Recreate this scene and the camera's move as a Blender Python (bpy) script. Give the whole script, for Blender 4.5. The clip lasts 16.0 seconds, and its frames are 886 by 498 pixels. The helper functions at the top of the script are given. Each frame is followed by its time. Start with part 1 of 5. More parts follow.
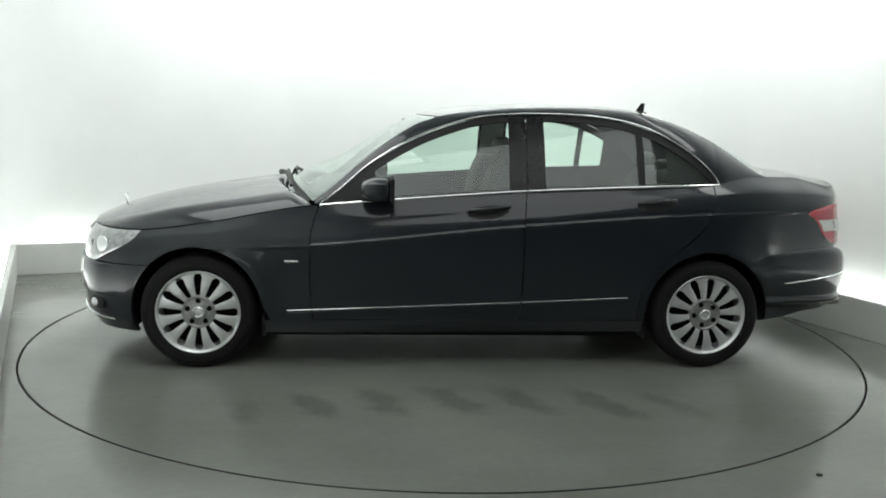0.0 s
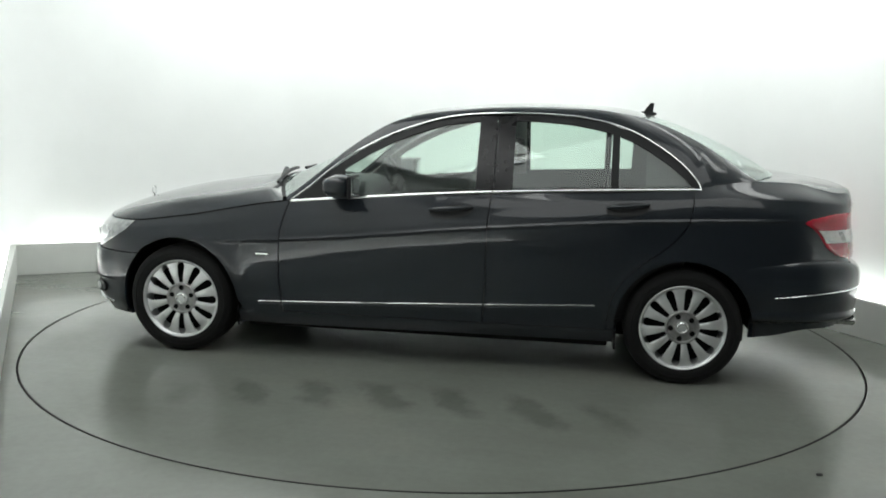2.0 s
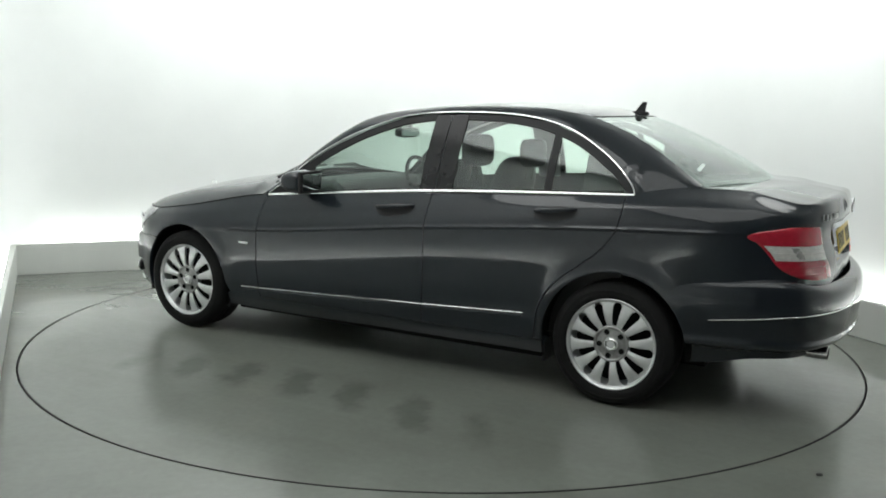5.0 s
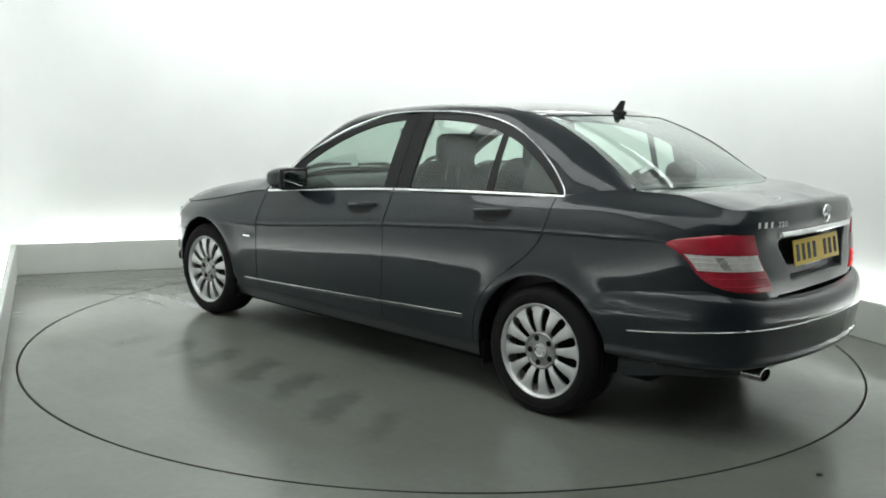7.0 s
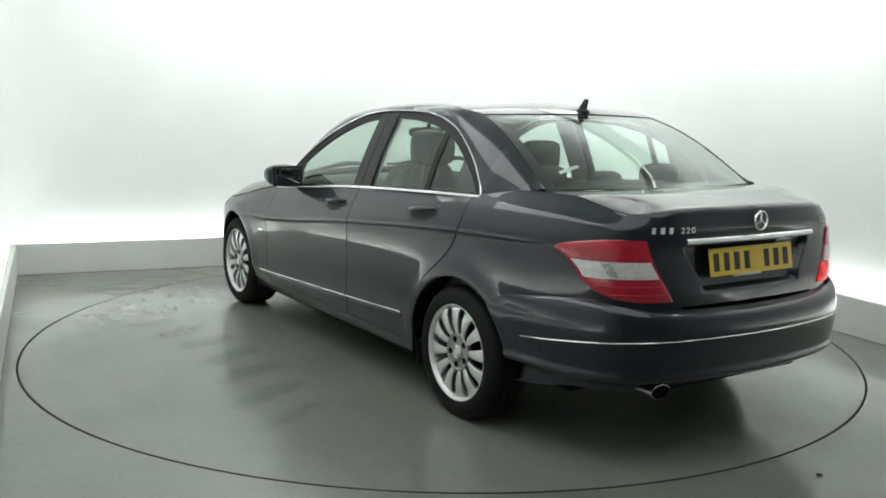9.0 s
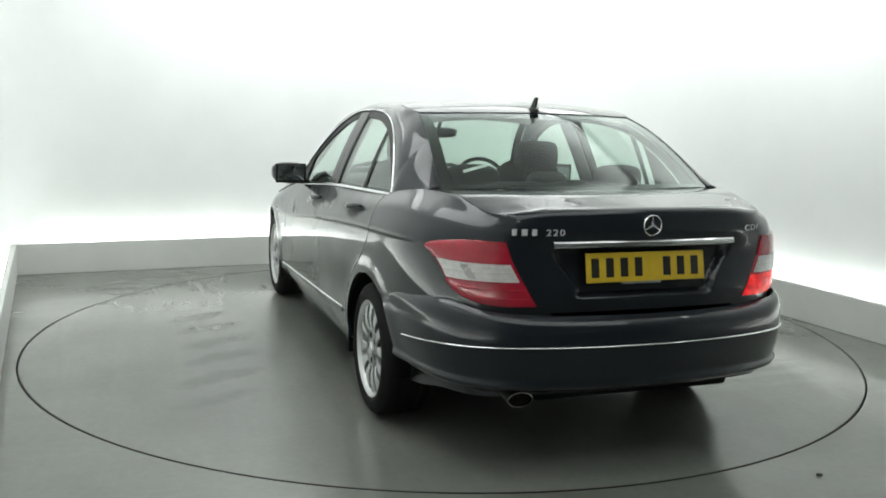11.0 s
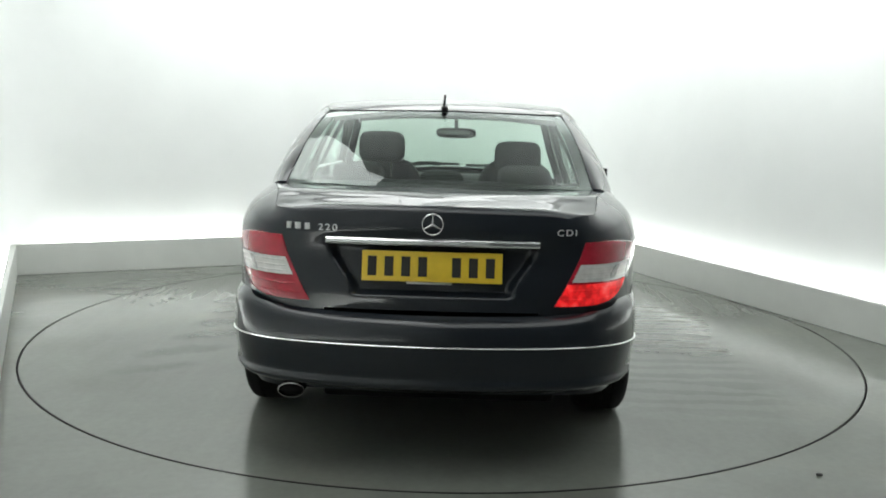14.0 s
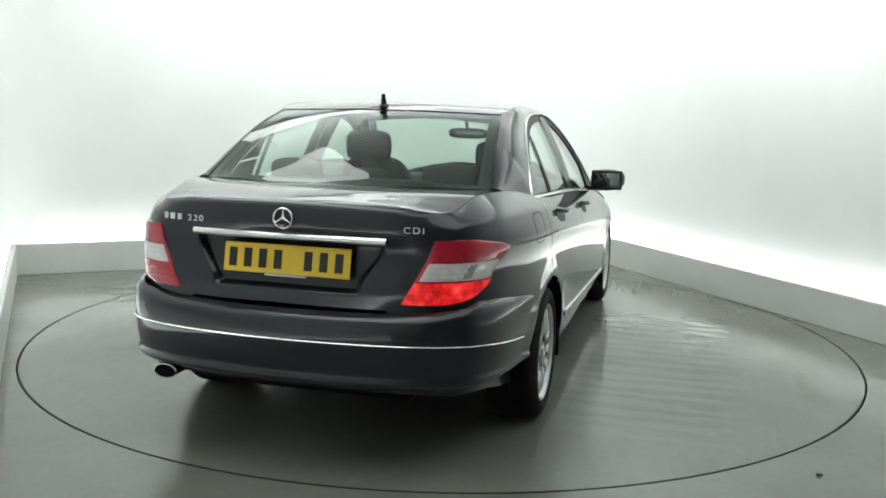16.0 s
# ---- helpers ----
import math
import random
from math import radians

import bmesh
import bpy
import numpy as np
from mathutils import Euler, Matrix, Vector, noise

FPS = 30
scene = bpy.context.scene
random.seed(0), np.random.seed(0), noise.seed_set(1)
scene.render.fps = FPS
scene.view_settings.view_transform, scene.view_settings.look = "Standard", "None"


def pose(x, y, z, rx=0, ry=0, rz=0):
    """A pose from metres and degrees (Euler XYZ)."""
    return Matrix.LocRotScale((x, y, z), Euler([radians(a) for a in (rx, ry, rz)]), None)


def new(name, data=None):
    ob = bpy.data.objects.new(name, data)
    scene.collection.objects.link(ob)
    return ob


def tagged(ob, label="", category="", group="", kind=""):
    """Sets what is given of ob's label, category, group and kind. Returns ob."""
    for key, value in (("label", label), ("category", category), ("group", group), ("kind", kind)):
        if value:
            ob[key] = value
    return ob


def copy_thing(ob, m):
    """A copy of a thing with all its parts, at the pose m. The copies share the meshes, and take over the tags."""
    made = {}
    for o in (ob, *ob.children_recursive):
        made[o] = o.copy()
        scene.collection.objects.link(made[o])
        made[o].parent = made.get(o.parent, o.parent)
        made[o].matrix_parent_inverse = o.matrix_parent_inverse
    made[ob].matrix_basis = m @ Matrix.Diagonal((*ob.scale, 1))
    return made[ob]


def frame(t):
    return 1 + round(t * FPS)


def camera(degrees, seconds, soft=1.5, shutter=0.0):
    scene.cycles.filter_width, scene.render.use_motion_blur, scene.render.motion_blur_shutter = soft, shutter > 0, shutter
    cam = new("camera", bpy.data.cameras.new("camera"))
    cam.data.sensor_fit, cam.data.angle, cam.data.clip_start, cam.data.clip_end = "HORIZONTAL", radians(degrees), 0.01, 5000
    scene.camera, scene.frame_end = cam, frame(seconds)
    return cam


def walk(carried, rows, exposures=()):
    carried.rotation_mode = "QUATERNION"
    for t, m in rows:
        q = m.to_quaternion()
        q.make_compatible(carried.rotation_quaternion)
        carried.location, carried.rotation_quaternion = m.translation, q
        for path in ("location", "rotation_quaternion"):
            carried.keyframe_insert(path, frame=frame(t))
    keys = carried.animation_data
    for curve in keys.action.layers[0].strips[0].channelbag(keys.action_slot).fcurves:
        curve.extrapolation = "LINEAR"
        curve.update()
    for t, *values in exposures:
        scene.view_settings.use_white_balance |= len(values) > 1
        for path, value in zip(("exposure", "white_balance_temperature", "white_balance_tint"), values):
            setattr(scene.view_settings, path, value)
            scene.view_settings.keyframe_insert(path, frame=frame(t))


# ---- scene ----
cam = camera(52.8, 16.0, soft=1.8)
EYE = (0.0, -5.564, 1.391)
CAMERA_POSE = Matrix.Translation(EYE) @ pose(0, 0, 0, 90 - 8.851, 0, 0.094) @ pose(0, 0, 0, 0, 0, 1.407)
walk(cam, [(0.0, CAMERA_POSE), (16.0, CAMERA_POSE)])

# ---- light ----
scene.view_settings.exposure = 0.0
world = bpy.data.worlds.new("world")
scene.world = world
world.use_nodes = True
world.node_tree.nodes["Background"].inputs[0].default_value = (0.95, 1.0, 0.98, 1)
world.node_tree.nodes["Background"].inputs[1].default_value = 0.05

ROOM_TURN = radians(24)
AX = Vector((math.cos(ROOM_TURN), math.sin(ROOM_TURN), 0))
AY = Vector((-math.sin(ROOM_TURN), math.cos(ROOM_TURN), 0))
ROOM = Matrix.Rotation(ROOM_TURN, 4, "Z")
LEFT, RIGHT, BACK, FRONT = -2.53, 2.49, 2.70, -7.0
CEILING_Z = 3.3
LEDGE = 0.16
PLINTH_H = 0.25


def area_lamp(name, m, sx, sy, watts, color):
    data = bpy.data.lights.new(name, "AREA")
    data.shape, data.size, data.size_y, data.energy, data.color = "RECTANGLE", sx, sy, watts, color
    ob = new(name, data)
    ob.matrix_world = m
    return ob


# lamps of unseen ceiling boxes along the walls; third and fourth are added fill
HANG = 0.34
BOXES = ((0.25, 1.75, 4.1, 0.80, 42, (46, 0)), (1.65, -0.4, 0.80, 4.2, 38, (0, -46)), (-1.78, -0.9, 1.4, 3.4, 28, (0, 0)), (-0.6, -3.5, 3.4, 2.2, 13, (0, 0)), (-2.22, -4.7, 0.32, 0.02, 0.6, (0, 0)))
for lx, ly, sx, sy, watts, tip in BOXES:
    area_lamp("softbox_light", ROOM @ pose(lx, ly, CEILING_Z - (HANG if any(tip) else 0.0)) @ pose(0, 0, 0, *tip) @ pose(0, 0, -0.075), sx, sy, watts, (0.97, 1.0, 0.98))

# ---- materials ----
def nodes_of(name):
    m = bpy.data.materials.new(name)
    m.use_nodes = True
    nt = m.node_tree
    return m, nt, nt.nodes["Principled BSDF"]


def noise_node(nt, scale, detail=4.0, rough=0.55, stretch=None):
    co = nt.nodes.new("ShaderNodeTexCoord")
    n = nt.nodes.new("ShaderNodeTexNoise")
    n.inputs["Scale"].default_value, n.inputs["Detail"].default_value, n.inputs["Roughness"].default_value = scale, detail, rough
    if stretch:
        mp = nt.nodes.new("ShaderNodeMapping")
        mp.inputs["Scale"].default_value = stretch
        nt.links.new(co.outputs["Object"], mp.inputs["Vector"])
        nt.links.new(mp.outputs["Vector"], n.inputs["Vector"])
    else:
        nt.links.new(co.outputs["Object"], n.inputs["Vector"])
    return n


def ramp(nt, src, stops):
    r = nt.nodes.new("ShaderNodeValToRGB")
    els = r.color_ramp.elements
    while len(els) < len(stops):
        els.new(0.5)
    for e, (pos, col) in zip(els, stops):
        e.position = pos
        e.color = col if len(col) == 4 else (*col, 1)
    nt.links.new(src, r.inputs["Fac"])
    return r


def bump(nt, bsdf, src, strength, dist):
    b = nt.nodes.new("ShaderNodeBump")
    b.inputs["Strength"].default_value, b.inputs["Distance"].default_value = strength, dist
    nt.links.new(src, b.inputs["Height"])
    nt.links.new(b.outputs["Normal"], bsdf.inputs["Normal"])
    return b


def simple(name, color, rough=0.5, metal=0.0, coat=0.0, var=0.12, scale=18.0, bump_s=0.0, spec=0.5, trans=0.0):
    m, nt, b = nodes_of(name)
    n = noise_node(nt, scale)
    lo, hi = [c * (1 - var) for c in color], [min(1, c * (1 + var)) for c in color]
    r = ramp(nt, n.outputs["Fac"], [(0.3, lo), (0.7, hi)])
    nt.links.new(r.outputs["Color"], b.inputs["Base Color"])
    rr = ramp(nt, n.outputs["Fac"], [(0.25, (rough * 0.85,) * 3), (0.75, (min(1, rough * 1.15),) * 3)])
    nt.links.new(rr.outputs["Color"], b.inputs["Roughness"])
    b.inputs["Metallic"].default_value = metal
    b.inputs["Coat Weight"].default_value = coat
    b.inputs["Coat Roughness"].default_value = 0.04
    b.inputs["Specular IOR Level"].default_value = spec
    b.inputs["Transmission Weight"].default_value = trans
    if bump_s:
        bump(nt, b, n.outputs["Fac"], bump_s, 0.002)
    return m


def math_node(nt, op, a, b=None, c=None, clamp=False):
    n = nt.nodes.new("ShaderNodeMath")
    n.operation, n.use_clamp = op, clamp
    for i, v in enumerate((a, b, c)):
        if v is None:
            continue
        if isinstance(v, (int, float)):
            n.inputs[i].default_value = v
        else:
            nt.links.new(v, n.inputs[i])
    return n.outputs[0]


def make_glass(name, tint, base_gloss):
    """Thin tinted pane: mostly clear, with a mirror-like gloss that grows towards grazing angles."""
    m, nt, b = nodes_of(name)
    tr = nt.nodes.new("ShaderNodeBsdfTransparent")
    tr.inputs["Color"].default_value = (*tint, 1)
    gl = nt.nodes.new("ShaderNodeBsdfGlossy")
    gl.inputs["Roughness"].default_value = 0.02
    gl.inputs["Color"].default_value = (0.95, 1.0, 0.98, 1)
    lw = nt.nodes.new("ShaderNodeLayerWeight")
    lw.inputs["Blend"].default_value = 0.5
    curve = math_node(nt, "MULTIPLY_ADD", math_node(nt, "POWER", lw.outputs["Facing"], 4.0), 0.9, base_gloss)
    mix = nt.nodes.new("ShaderNodeMixShader")
    nt.links.new(curve, mix.inputs["Fac"])
    nt.links.new(tr.outputs["BSDF"], mix.inputs[1])
    nt.links.new(gl.outputs["BSDF"], mix.inputs[2])
    nt.links.new(mix.outputs["Shader"], nt.nodes["Material Output"].inputs["Surface"])
    nt.nodes.remove(b)
    return m


def multiply(nt, a, b, fac=1.0):
    mix = nt.nodes.new("ShaderNodeMix")
    mix.data_type, mix.blend_type = "RGBA", "MULTIPLY"
    mix.inputs["Factor"].default_value = fac
    nt.links.new(a, mix.inputs["A"])
    nt.links.new(b, mix.inputs["B"])
    return mix.outputs["Result"]


def make_floor(name, tint, marks):
    """Worn grey floor paint with a satin coat; marks adds a row of damp tyre prints and faint scuffs."""
    m, nt, b = nodes_of(name)
    fine, wide = noise_node(nt, 26.0, 6.0, 0.6), noise_node(nt, 0.9, 4.0, 0.5)
    streak = noise_node(nt, 3.0, 5.0, 0.6, stretch=(0.35, 3.2, 1.0))
    base = ramp(nt, wide.outputs["Fac"], [(0.3, [c * k for c, k in zip(tint, (0.82, 0.81, 0.80))]), (0.52, tint), (0.75, [c * k for c, k in zip(tint, (1.20, 1.13, 1.10))])])
    grain = ramp(nt, fine.outputs["Fac"], [(0.3, (0.95, 0.95, 0.95)), (0.7, (1.04, 1.04, 1.04))])
    scuff = ramp(nt, streak.outputs["Fac"], [(0.30, (0.97, 0.97, 0.965)), (0.6, (1.0, 1.0, 1.0)), (0.85, (1.04, 1.04, 1.035))])
    out = multiply(nt, multiply(nt, base.outputs["Color"], grain.outputs["Color"]), scuff.outputs["Color"])
    rough = ramp(nt, streak.outputs["Fac"], [(0.25, (0.15,) * 3), (0.75, (0.25,) * 3)]).outputs["Color"]
    if marks:
        co = nt.nodes.new("ShaderNodeTexCoord")
        sep = nt.nodes.new("ShaderNodeSeparateXYZ")
        nt.links.new(co.outputs["Object"], sep.inputs[0])
        x, y = sep.outputs["X"], sep.outputs["Y"]
        # prints lie along a shallow curve beside the car
        line = math_node(nt, "MULTIPLY_ADD", math_node(nt, "MULTIPLY", x, x), 0.12, 1.39)
        off = math_node(nt, "ABSOLUTE", math_node(nt, "SUBTRACT", y, line))
        band = math_node(nt, "MULTIPLY", math_node(nt, "SUBTRACT", 1.0, math_node(nt, "DIVIDE", off, 0.29), clamp=True), 1.5, clamp=True)
        warp = noise_node(nt, 3.2, 4.0, 0.6)
        skew = math_node(nt, "MULTIPLY_ADD", math_node(nt, "SUBTRACT", y, 1.39), 0.45, x)
        bent = math_node(nt, "MULTIPLY_ADD", warp.outputs["Fac"], 0.30, skew)
        wave = math_node(nt, "MULTIPLY_ADD", math_node(nt, "SINE", math_node(nt, "MULTIPLY_ADD", bent, 17.8, -2.3)), 0.5, 0.5)
        ends = math_node(nt, "MULTIPLY", math_node(nt, "SUBTRACT", 1.42, math_node(nt, "ABSOLUTE", x), clamp=True), 1.5, clamp=True)
        patchy = noise_node(nt, 9.0, 6.0, 0.7, stretch=(1.0, 0.5, 1.0))
        mask = math_node(nt, "MULTIPLY", math_node(nt, "MULTIPLY", band, wave), math_node(nt, "MULTIPLY", ends, patchy.outputs["Fac"]))
        damp = ramp(nt, mask, [(0.10, (1, 1, 1)), (0.44, (0.72, 0.73, 0.72))])
        out = multiply(nt, out, damp.outputs["Color"])
        # wiped, shinier streaks on the far side
        off2 = math_node(nt, "ABSOLUTE", math_node(nt, "ADD", y, 1.32))
        band2 = math_node(nt, "SUBTRACT", 1.0, math_node(nt, "DIVIDE", off2, 0.50), clamp=True)
        ends2 = math_node(nt, "MULTIPLY", math_node(nt, "SUBTRACT", 1.35, math_node(nt, "ABSOLUTE", math_node(nt, "ADD", x, 0.3)), clamp=True), 2.0, clamp=True)
        bars = noise_node(nt, 3.0, 5.0, 0.65, stretch=(1.6, 0.7, 1.0))
        ripple = math_node(nt, "SINE", math_node(nt, "MULTIPLY_ADD", bars.outputs["Fac"], 11.0, math_node(nt, "MULTIPLY", x, 42.0)))
        step = ramp(nt, math_node(nt, "MULTIPLY_ADD", ripple, 0.5, 0.5), [(0.40, (0, 0, 0)), (0.62, (1, 1, 1))])
        mask2 = math_node(nt, "MULTIPLY", math_node(nt, "MULTIPLY", math_node(nt, "MULTIPLY", band2, 2.2, clamp=True), ends2), step.outputs["Color"])
        rough = math_node(nt, "MAXIMUM", math_node(nt, "MULTIPLY_ADD", mask2, -0.30, rough), 0.03)
        wet = ramp(nt, mask2, [(0.0, (1, 1, 1)), (0.8, (0.86, 0.87, 0.86))])
        out = multiply(nt, out, wet.outputs["Color"])
    nt.links.new(out, b.inputs["Base Color"])
    nt.links.new(rough, b.inputs["Roughness"])
    b.inputs["Specular IOR Level"].default_value = 0.66
    bump(nt, b, fine.outputs["Fac"], 0.04, 0.002)
    return m


def emitter(name, color, strength):
    m, nt, b = nodes_of(name)
    b.inputs["Base Color"].default_value = (0.8, 0.8, 0.8, 1)
    b.inputs["Emission Color"].default_value = (*color, 1)
    b.inputs["Emission Strength"].default_value = strength
    return m


M_WALL = simple("white_wall_paint", (0.81, 0.83, 0.82), 0.6, var=0.02, scale=2.0)
M_PLINTH = simple("plinth_paint", (0.66, 0.675, 0.645), 0.5, var=0.05, scale=3.0)
M_CEIL = simple("ceiling_paint", (0.72, 0.735, 0.73), 0.7, var=0.02, scale=2.0)
M_FLOOR = make_floor("floor_paint", (0.172, 0.184, 0.164), 0)
M_DISC = make_floor("turntable_paint", (0.172, 0.184, 0.164), 1)
M_DIM = simple("grey_wall_paint", (0.13, 0.135, 0.14), 0.7, var=0.05, scale=2.0)
M_GAP = simple("ring_gap", (0.03, 0.03, 0.029), 0.8)
M_STRIP = emitter("led_strip_glow", (0.975, 1.0, 0.985), 17.0)
M_SOFT = emitter("softbox_diffuser", (0.965, 1.0, 0.98), 0.8)
M_GLOW = emitter("added_back_glow_white", (0.965, 1.0, 0.98), 2.2)
M_FRAME = simple("white_metal_frame", (0.7, 0.7, 0.7), 0.4)


# ---- mesh helpers ----
def finish(name, bm, mat, smooth=True, sharp=35):
    me = bpy.data.meshes.new(name)
    bm.normal_update()
    bm.to_mesh(me)
    bm.free()
    if smooth:
        me.shade_smooth()
        me.set_sharp_from_angle(angle=radians(sharp))
    me.materials.append(mat)
    return me


def part(name, bm, mat, parent, label="", smooth=True, sharp=35):
    ob = new(name, finish(name, bm, mat, smooth, sharp))
    ob.parent = parent
    return tagged(ob, label)


def thing(name, bm, mat, label="", category="", group="", kind="", smooth=True):
    return tagged(new(name, finish(name, bm, mat, smooth)), label, category, group, kind)


def box_bm(x0, x1, y0, y1, z0, z1, bev=0.0, seg=2, bm=None):
    own = bmesh.new()
    bmesh.ops.create_cube(own, size=1, matrix=Matrix.Translation(((x0 + x1) / 2, (y0 + y1) / 2, (z0 + z1) / 2)) @ Matrix.Diagonal((x1 - x0, y1 - y0, z1 - z0, 1)))
    if bev:
        bmesh.ops.bevel(own, geom=own.edges[:], offset=bev, segments=seg, affect="EDGES", profile=0.6)
    if bm is None:
        return own
    me = bpy.data.meshes.new("tmp")
    own.to_mesh(me)
    own.free()
    bm.from_mesh(me)
    bpy.data.meshes.remove(me)
    return bm


def lathe_ring(r0, r1, z0, z1, n=160):
    bm = bmesh.new()
    loops = [[bm.verts.new((r * math.cos(2 * math.pi * k / n), r * math.sin(2 * math.pi * k / n), z)) for k in range(n)] for r, z in ((r0, z0), (r0, z1), (r1, z1), (r1, z0))]
    for i in range(4):
        a, b = loops[i], loops[(i + 1) % 4]
        for k in range(n):
            bm.faces.new((a[k], a[(k + 1) % n], b[(k + 1) % n], b[k]))
    bmesh.ops.recalc_face_normals(bm, faces=bm.faces)
    return bm


def tube(points, r, bm=None, seg=10, squash=1.0):
    bm = bm or bmesh.new()
    rings = []
    n = len(points)
    for i, p in enumerate(points):
        t = (Vector(points[min(n - 1, i + 1)]) - Vector(points[max(0, i - 1)])).normalized()
        up = Vector((0, 0, 1)) if abs(t.z) < 0.9 else Vector((1, 0, 0))
        s = t.cross(up).normalized()
        v = s.cross(t)
        rr = r[i] if isinstance(r, (list, tuple)) else r
        rings.append([bm.verts.new(Vector(p) + s * (rr * math.cos(2 * math.pi * k / seg)) + v * (rr * squash * math.sin(2 * math.pi * k / seg))) for k in range(seg)])
    for r0, r1 in zip(rings, rings[1:]):
        for k in range(seg):
            bm.faces.new((r0[k], r0[(k + 1) % seg], r1[(k + 1) % seg], r1[k]))
    bm.faces.new(rings[0])
    bm.faces.new(rings[-1][::-1])
    bmesh.ops.recalc_face_normals(bm, faces=bm.faces)
    return bm


# ---- the room ----
def prism(points, z0, z1):
    bm = bmesh.new()
    lo = [bm.verts.new((x, y, z0)) for x, y in points]
    hi = [bm.verts.new((x, y, z1)) for x, y in points]
    n = len(points)
    for i in range(n):
        bm.faces.new((lo[i], lo[(i + 1) % n], hi[(i + 1) % n], hi[i]))
    bm.faces.new(hi)
    bm.faces.new(lo[::-1])
    bmesh.ops.recalc_face_normals(bm, faces=bm.faces)
    return bm


def room_piece(name, bm, mat, label, kind="structure", category=""):
    ob = thing(name, bm, mat, label, category, kind=kind, smooth=False)
    ob.matrix_world = ROOM
    return ob


DISC_R, GAP = 2.456, 0.010


def build_room():
    t = 0.2
    # floor with a round well for the turntable
    bm = bmesh.new()
    n = 160
    ring = [bm.verts.new(((DISC_R + GAP) * math.cos(2 * math.pi * i / n), (DISC_R + GAP) * math.sin(2 * math.pi * i / n), 0)) for i in range(n)]
    well = [bm.verts.new((v.co.x, v.co.y, -0.08)) for v in ring]
    sq = []
    for i in range(n):
        a = 2 * math.pi * i / n
        c, s = math.cos(a), math.sin(a)
        x1, y1 = (RIGHT + 0.5 if c > 0 else LEFT - 0.5), (BACK + 0.5 if s > 0 else FRONT - 0.3)
        k = min(x1 / c if abs(c) > 1e-6 else 1e9, y1 / s if abs(s) > 1e-6 else 1e9)
        sq.append(bm.verts.new((c * k, s * k, 0)))
    for i in range(n):
        j = (i + 1) % n
        bm.faces.new((ring[i], ring[j], sq[j], sq[i]))
        bm.faces.new((well[i], well[j], ring[j], ring[i]))
    # corner fillers so that the sheet stays square
    for cx, cy in ((RIGHT + 0.5, BACK + 0.5), (LEFT - 0.5, BACK + 0.5), (LEFT - 0.5, FRONT - 0.3), (RIGHT + 0.5, FRONT - 0.3)):
        near = sorted(range(n), key=lambda i: (sq[i].co.x - cx) ** 2 + (sq[i].co.y - cy) ** 2)
        i0 = near[0]
        j0 = next(k for k in near[1:] if abs(sq[k].co.x - sq[i0].co.x) > 1e-4 and abs(sq[k].co.y - sq[i0].co.y) > 1e-4)
        bm.faces.new((sq[i0], sq[j0], bm.verts.new((cx, cy, 0))))
    bmesh.ops.recalc_face_normals(bm, faces=bm.faces)
    floor = room_piece("floor", bm, M_FLOOR, "grey painted studio floor round a turntable")
    bm = bmesh.new()
    bmesh.ops.create_circle(bm, cap_ends=True, segments=96, radius=DISC_R + 0.2, matrix=Matrix.Translation((0, 0, -0.08)))
    room_piece("turntable_pit", bm, M_GAP, "dark pit below the turntable")
    # plinths along three sides
    for name, x0, x1, y0, y1 in (("plinth_back", LEFT - LEDGE, RIGHT + LEDGE, BACK, BACK + LEDGE * 0.25),
                                 ("plinth_left", LEFT - LEDGE * 0.25, LEFT, FRONT, BACK), ("plinth_right", RIGHT, RIGHT + LEDGE * 0.25, FRONT, BACK)):
        room_piece(name, box_bm(x0, x1, y0, y1, 0, PLINTH_H, 0.006), M_PLINTH, "low grey-white plinth along the studio wall")
    # led strips that wash the walls from behind the plinths
    for x0, x1, y0, y1 in ((LEFT, RIGHT, BACK + 0.07, BACK + 0.10), (RIGHT + 0.07, RIGHT + 0.10, -4.5, BACK), (LEFT - 0.10, LEFT - 0.07, -4.5, BACK)):
        room_piece("led_strip", box_bm(x0, x1, y0, y1, 0.14, 0.17), M_STRIP, "white strip light behind the plinth", "", "strip light")
    # one white wall sheet with rounded corners, on three sides
    inner = []
    l, r, b, rad = LEFT - LEDGE, RIGHT + LEDGE, BACK + LEDGE, 0.5
    inner.append((l, FRONT))
    for cx, cy, a0 in ((l + rad, b - rad, 180), (r - rad, b - rad, 90)):
        for k in range(9):
            a = radians(a0 - 90 * k / 8)
            inner.append((cx + rad * math.cos(a), cy + rad * math.sin(a)))
    inner.append((r, FRONT))
    outer = [(r + t, FRONT), (r + t, b + t), (l - t, b + t), (l - t, FRONT)]
    ob = room_piece("wall_back", prism(inner + outer, 0, CEILING_Z), M_WALL, "seamless bright white studio wall")
    ob.data.shade_smooth()
    ob.data.set_sharp_from_angle(angle=radians(30))
    # unseen wall added behind the camera, its grey set for the car's reflections
    room_piece("wall_front", box_bm(l - t, r + t, FRONT - t, FRONT, 0, CEILING_Z), M_DIM, "unseen dark grey wall added behind the camera")
    room_piece("ceiling", box_bm(l - t, r + t, FRONT - t, b + t, CEILING_Z, CEILING_Z + 0.1), M_CEIL, "plain grey studio ceiling")


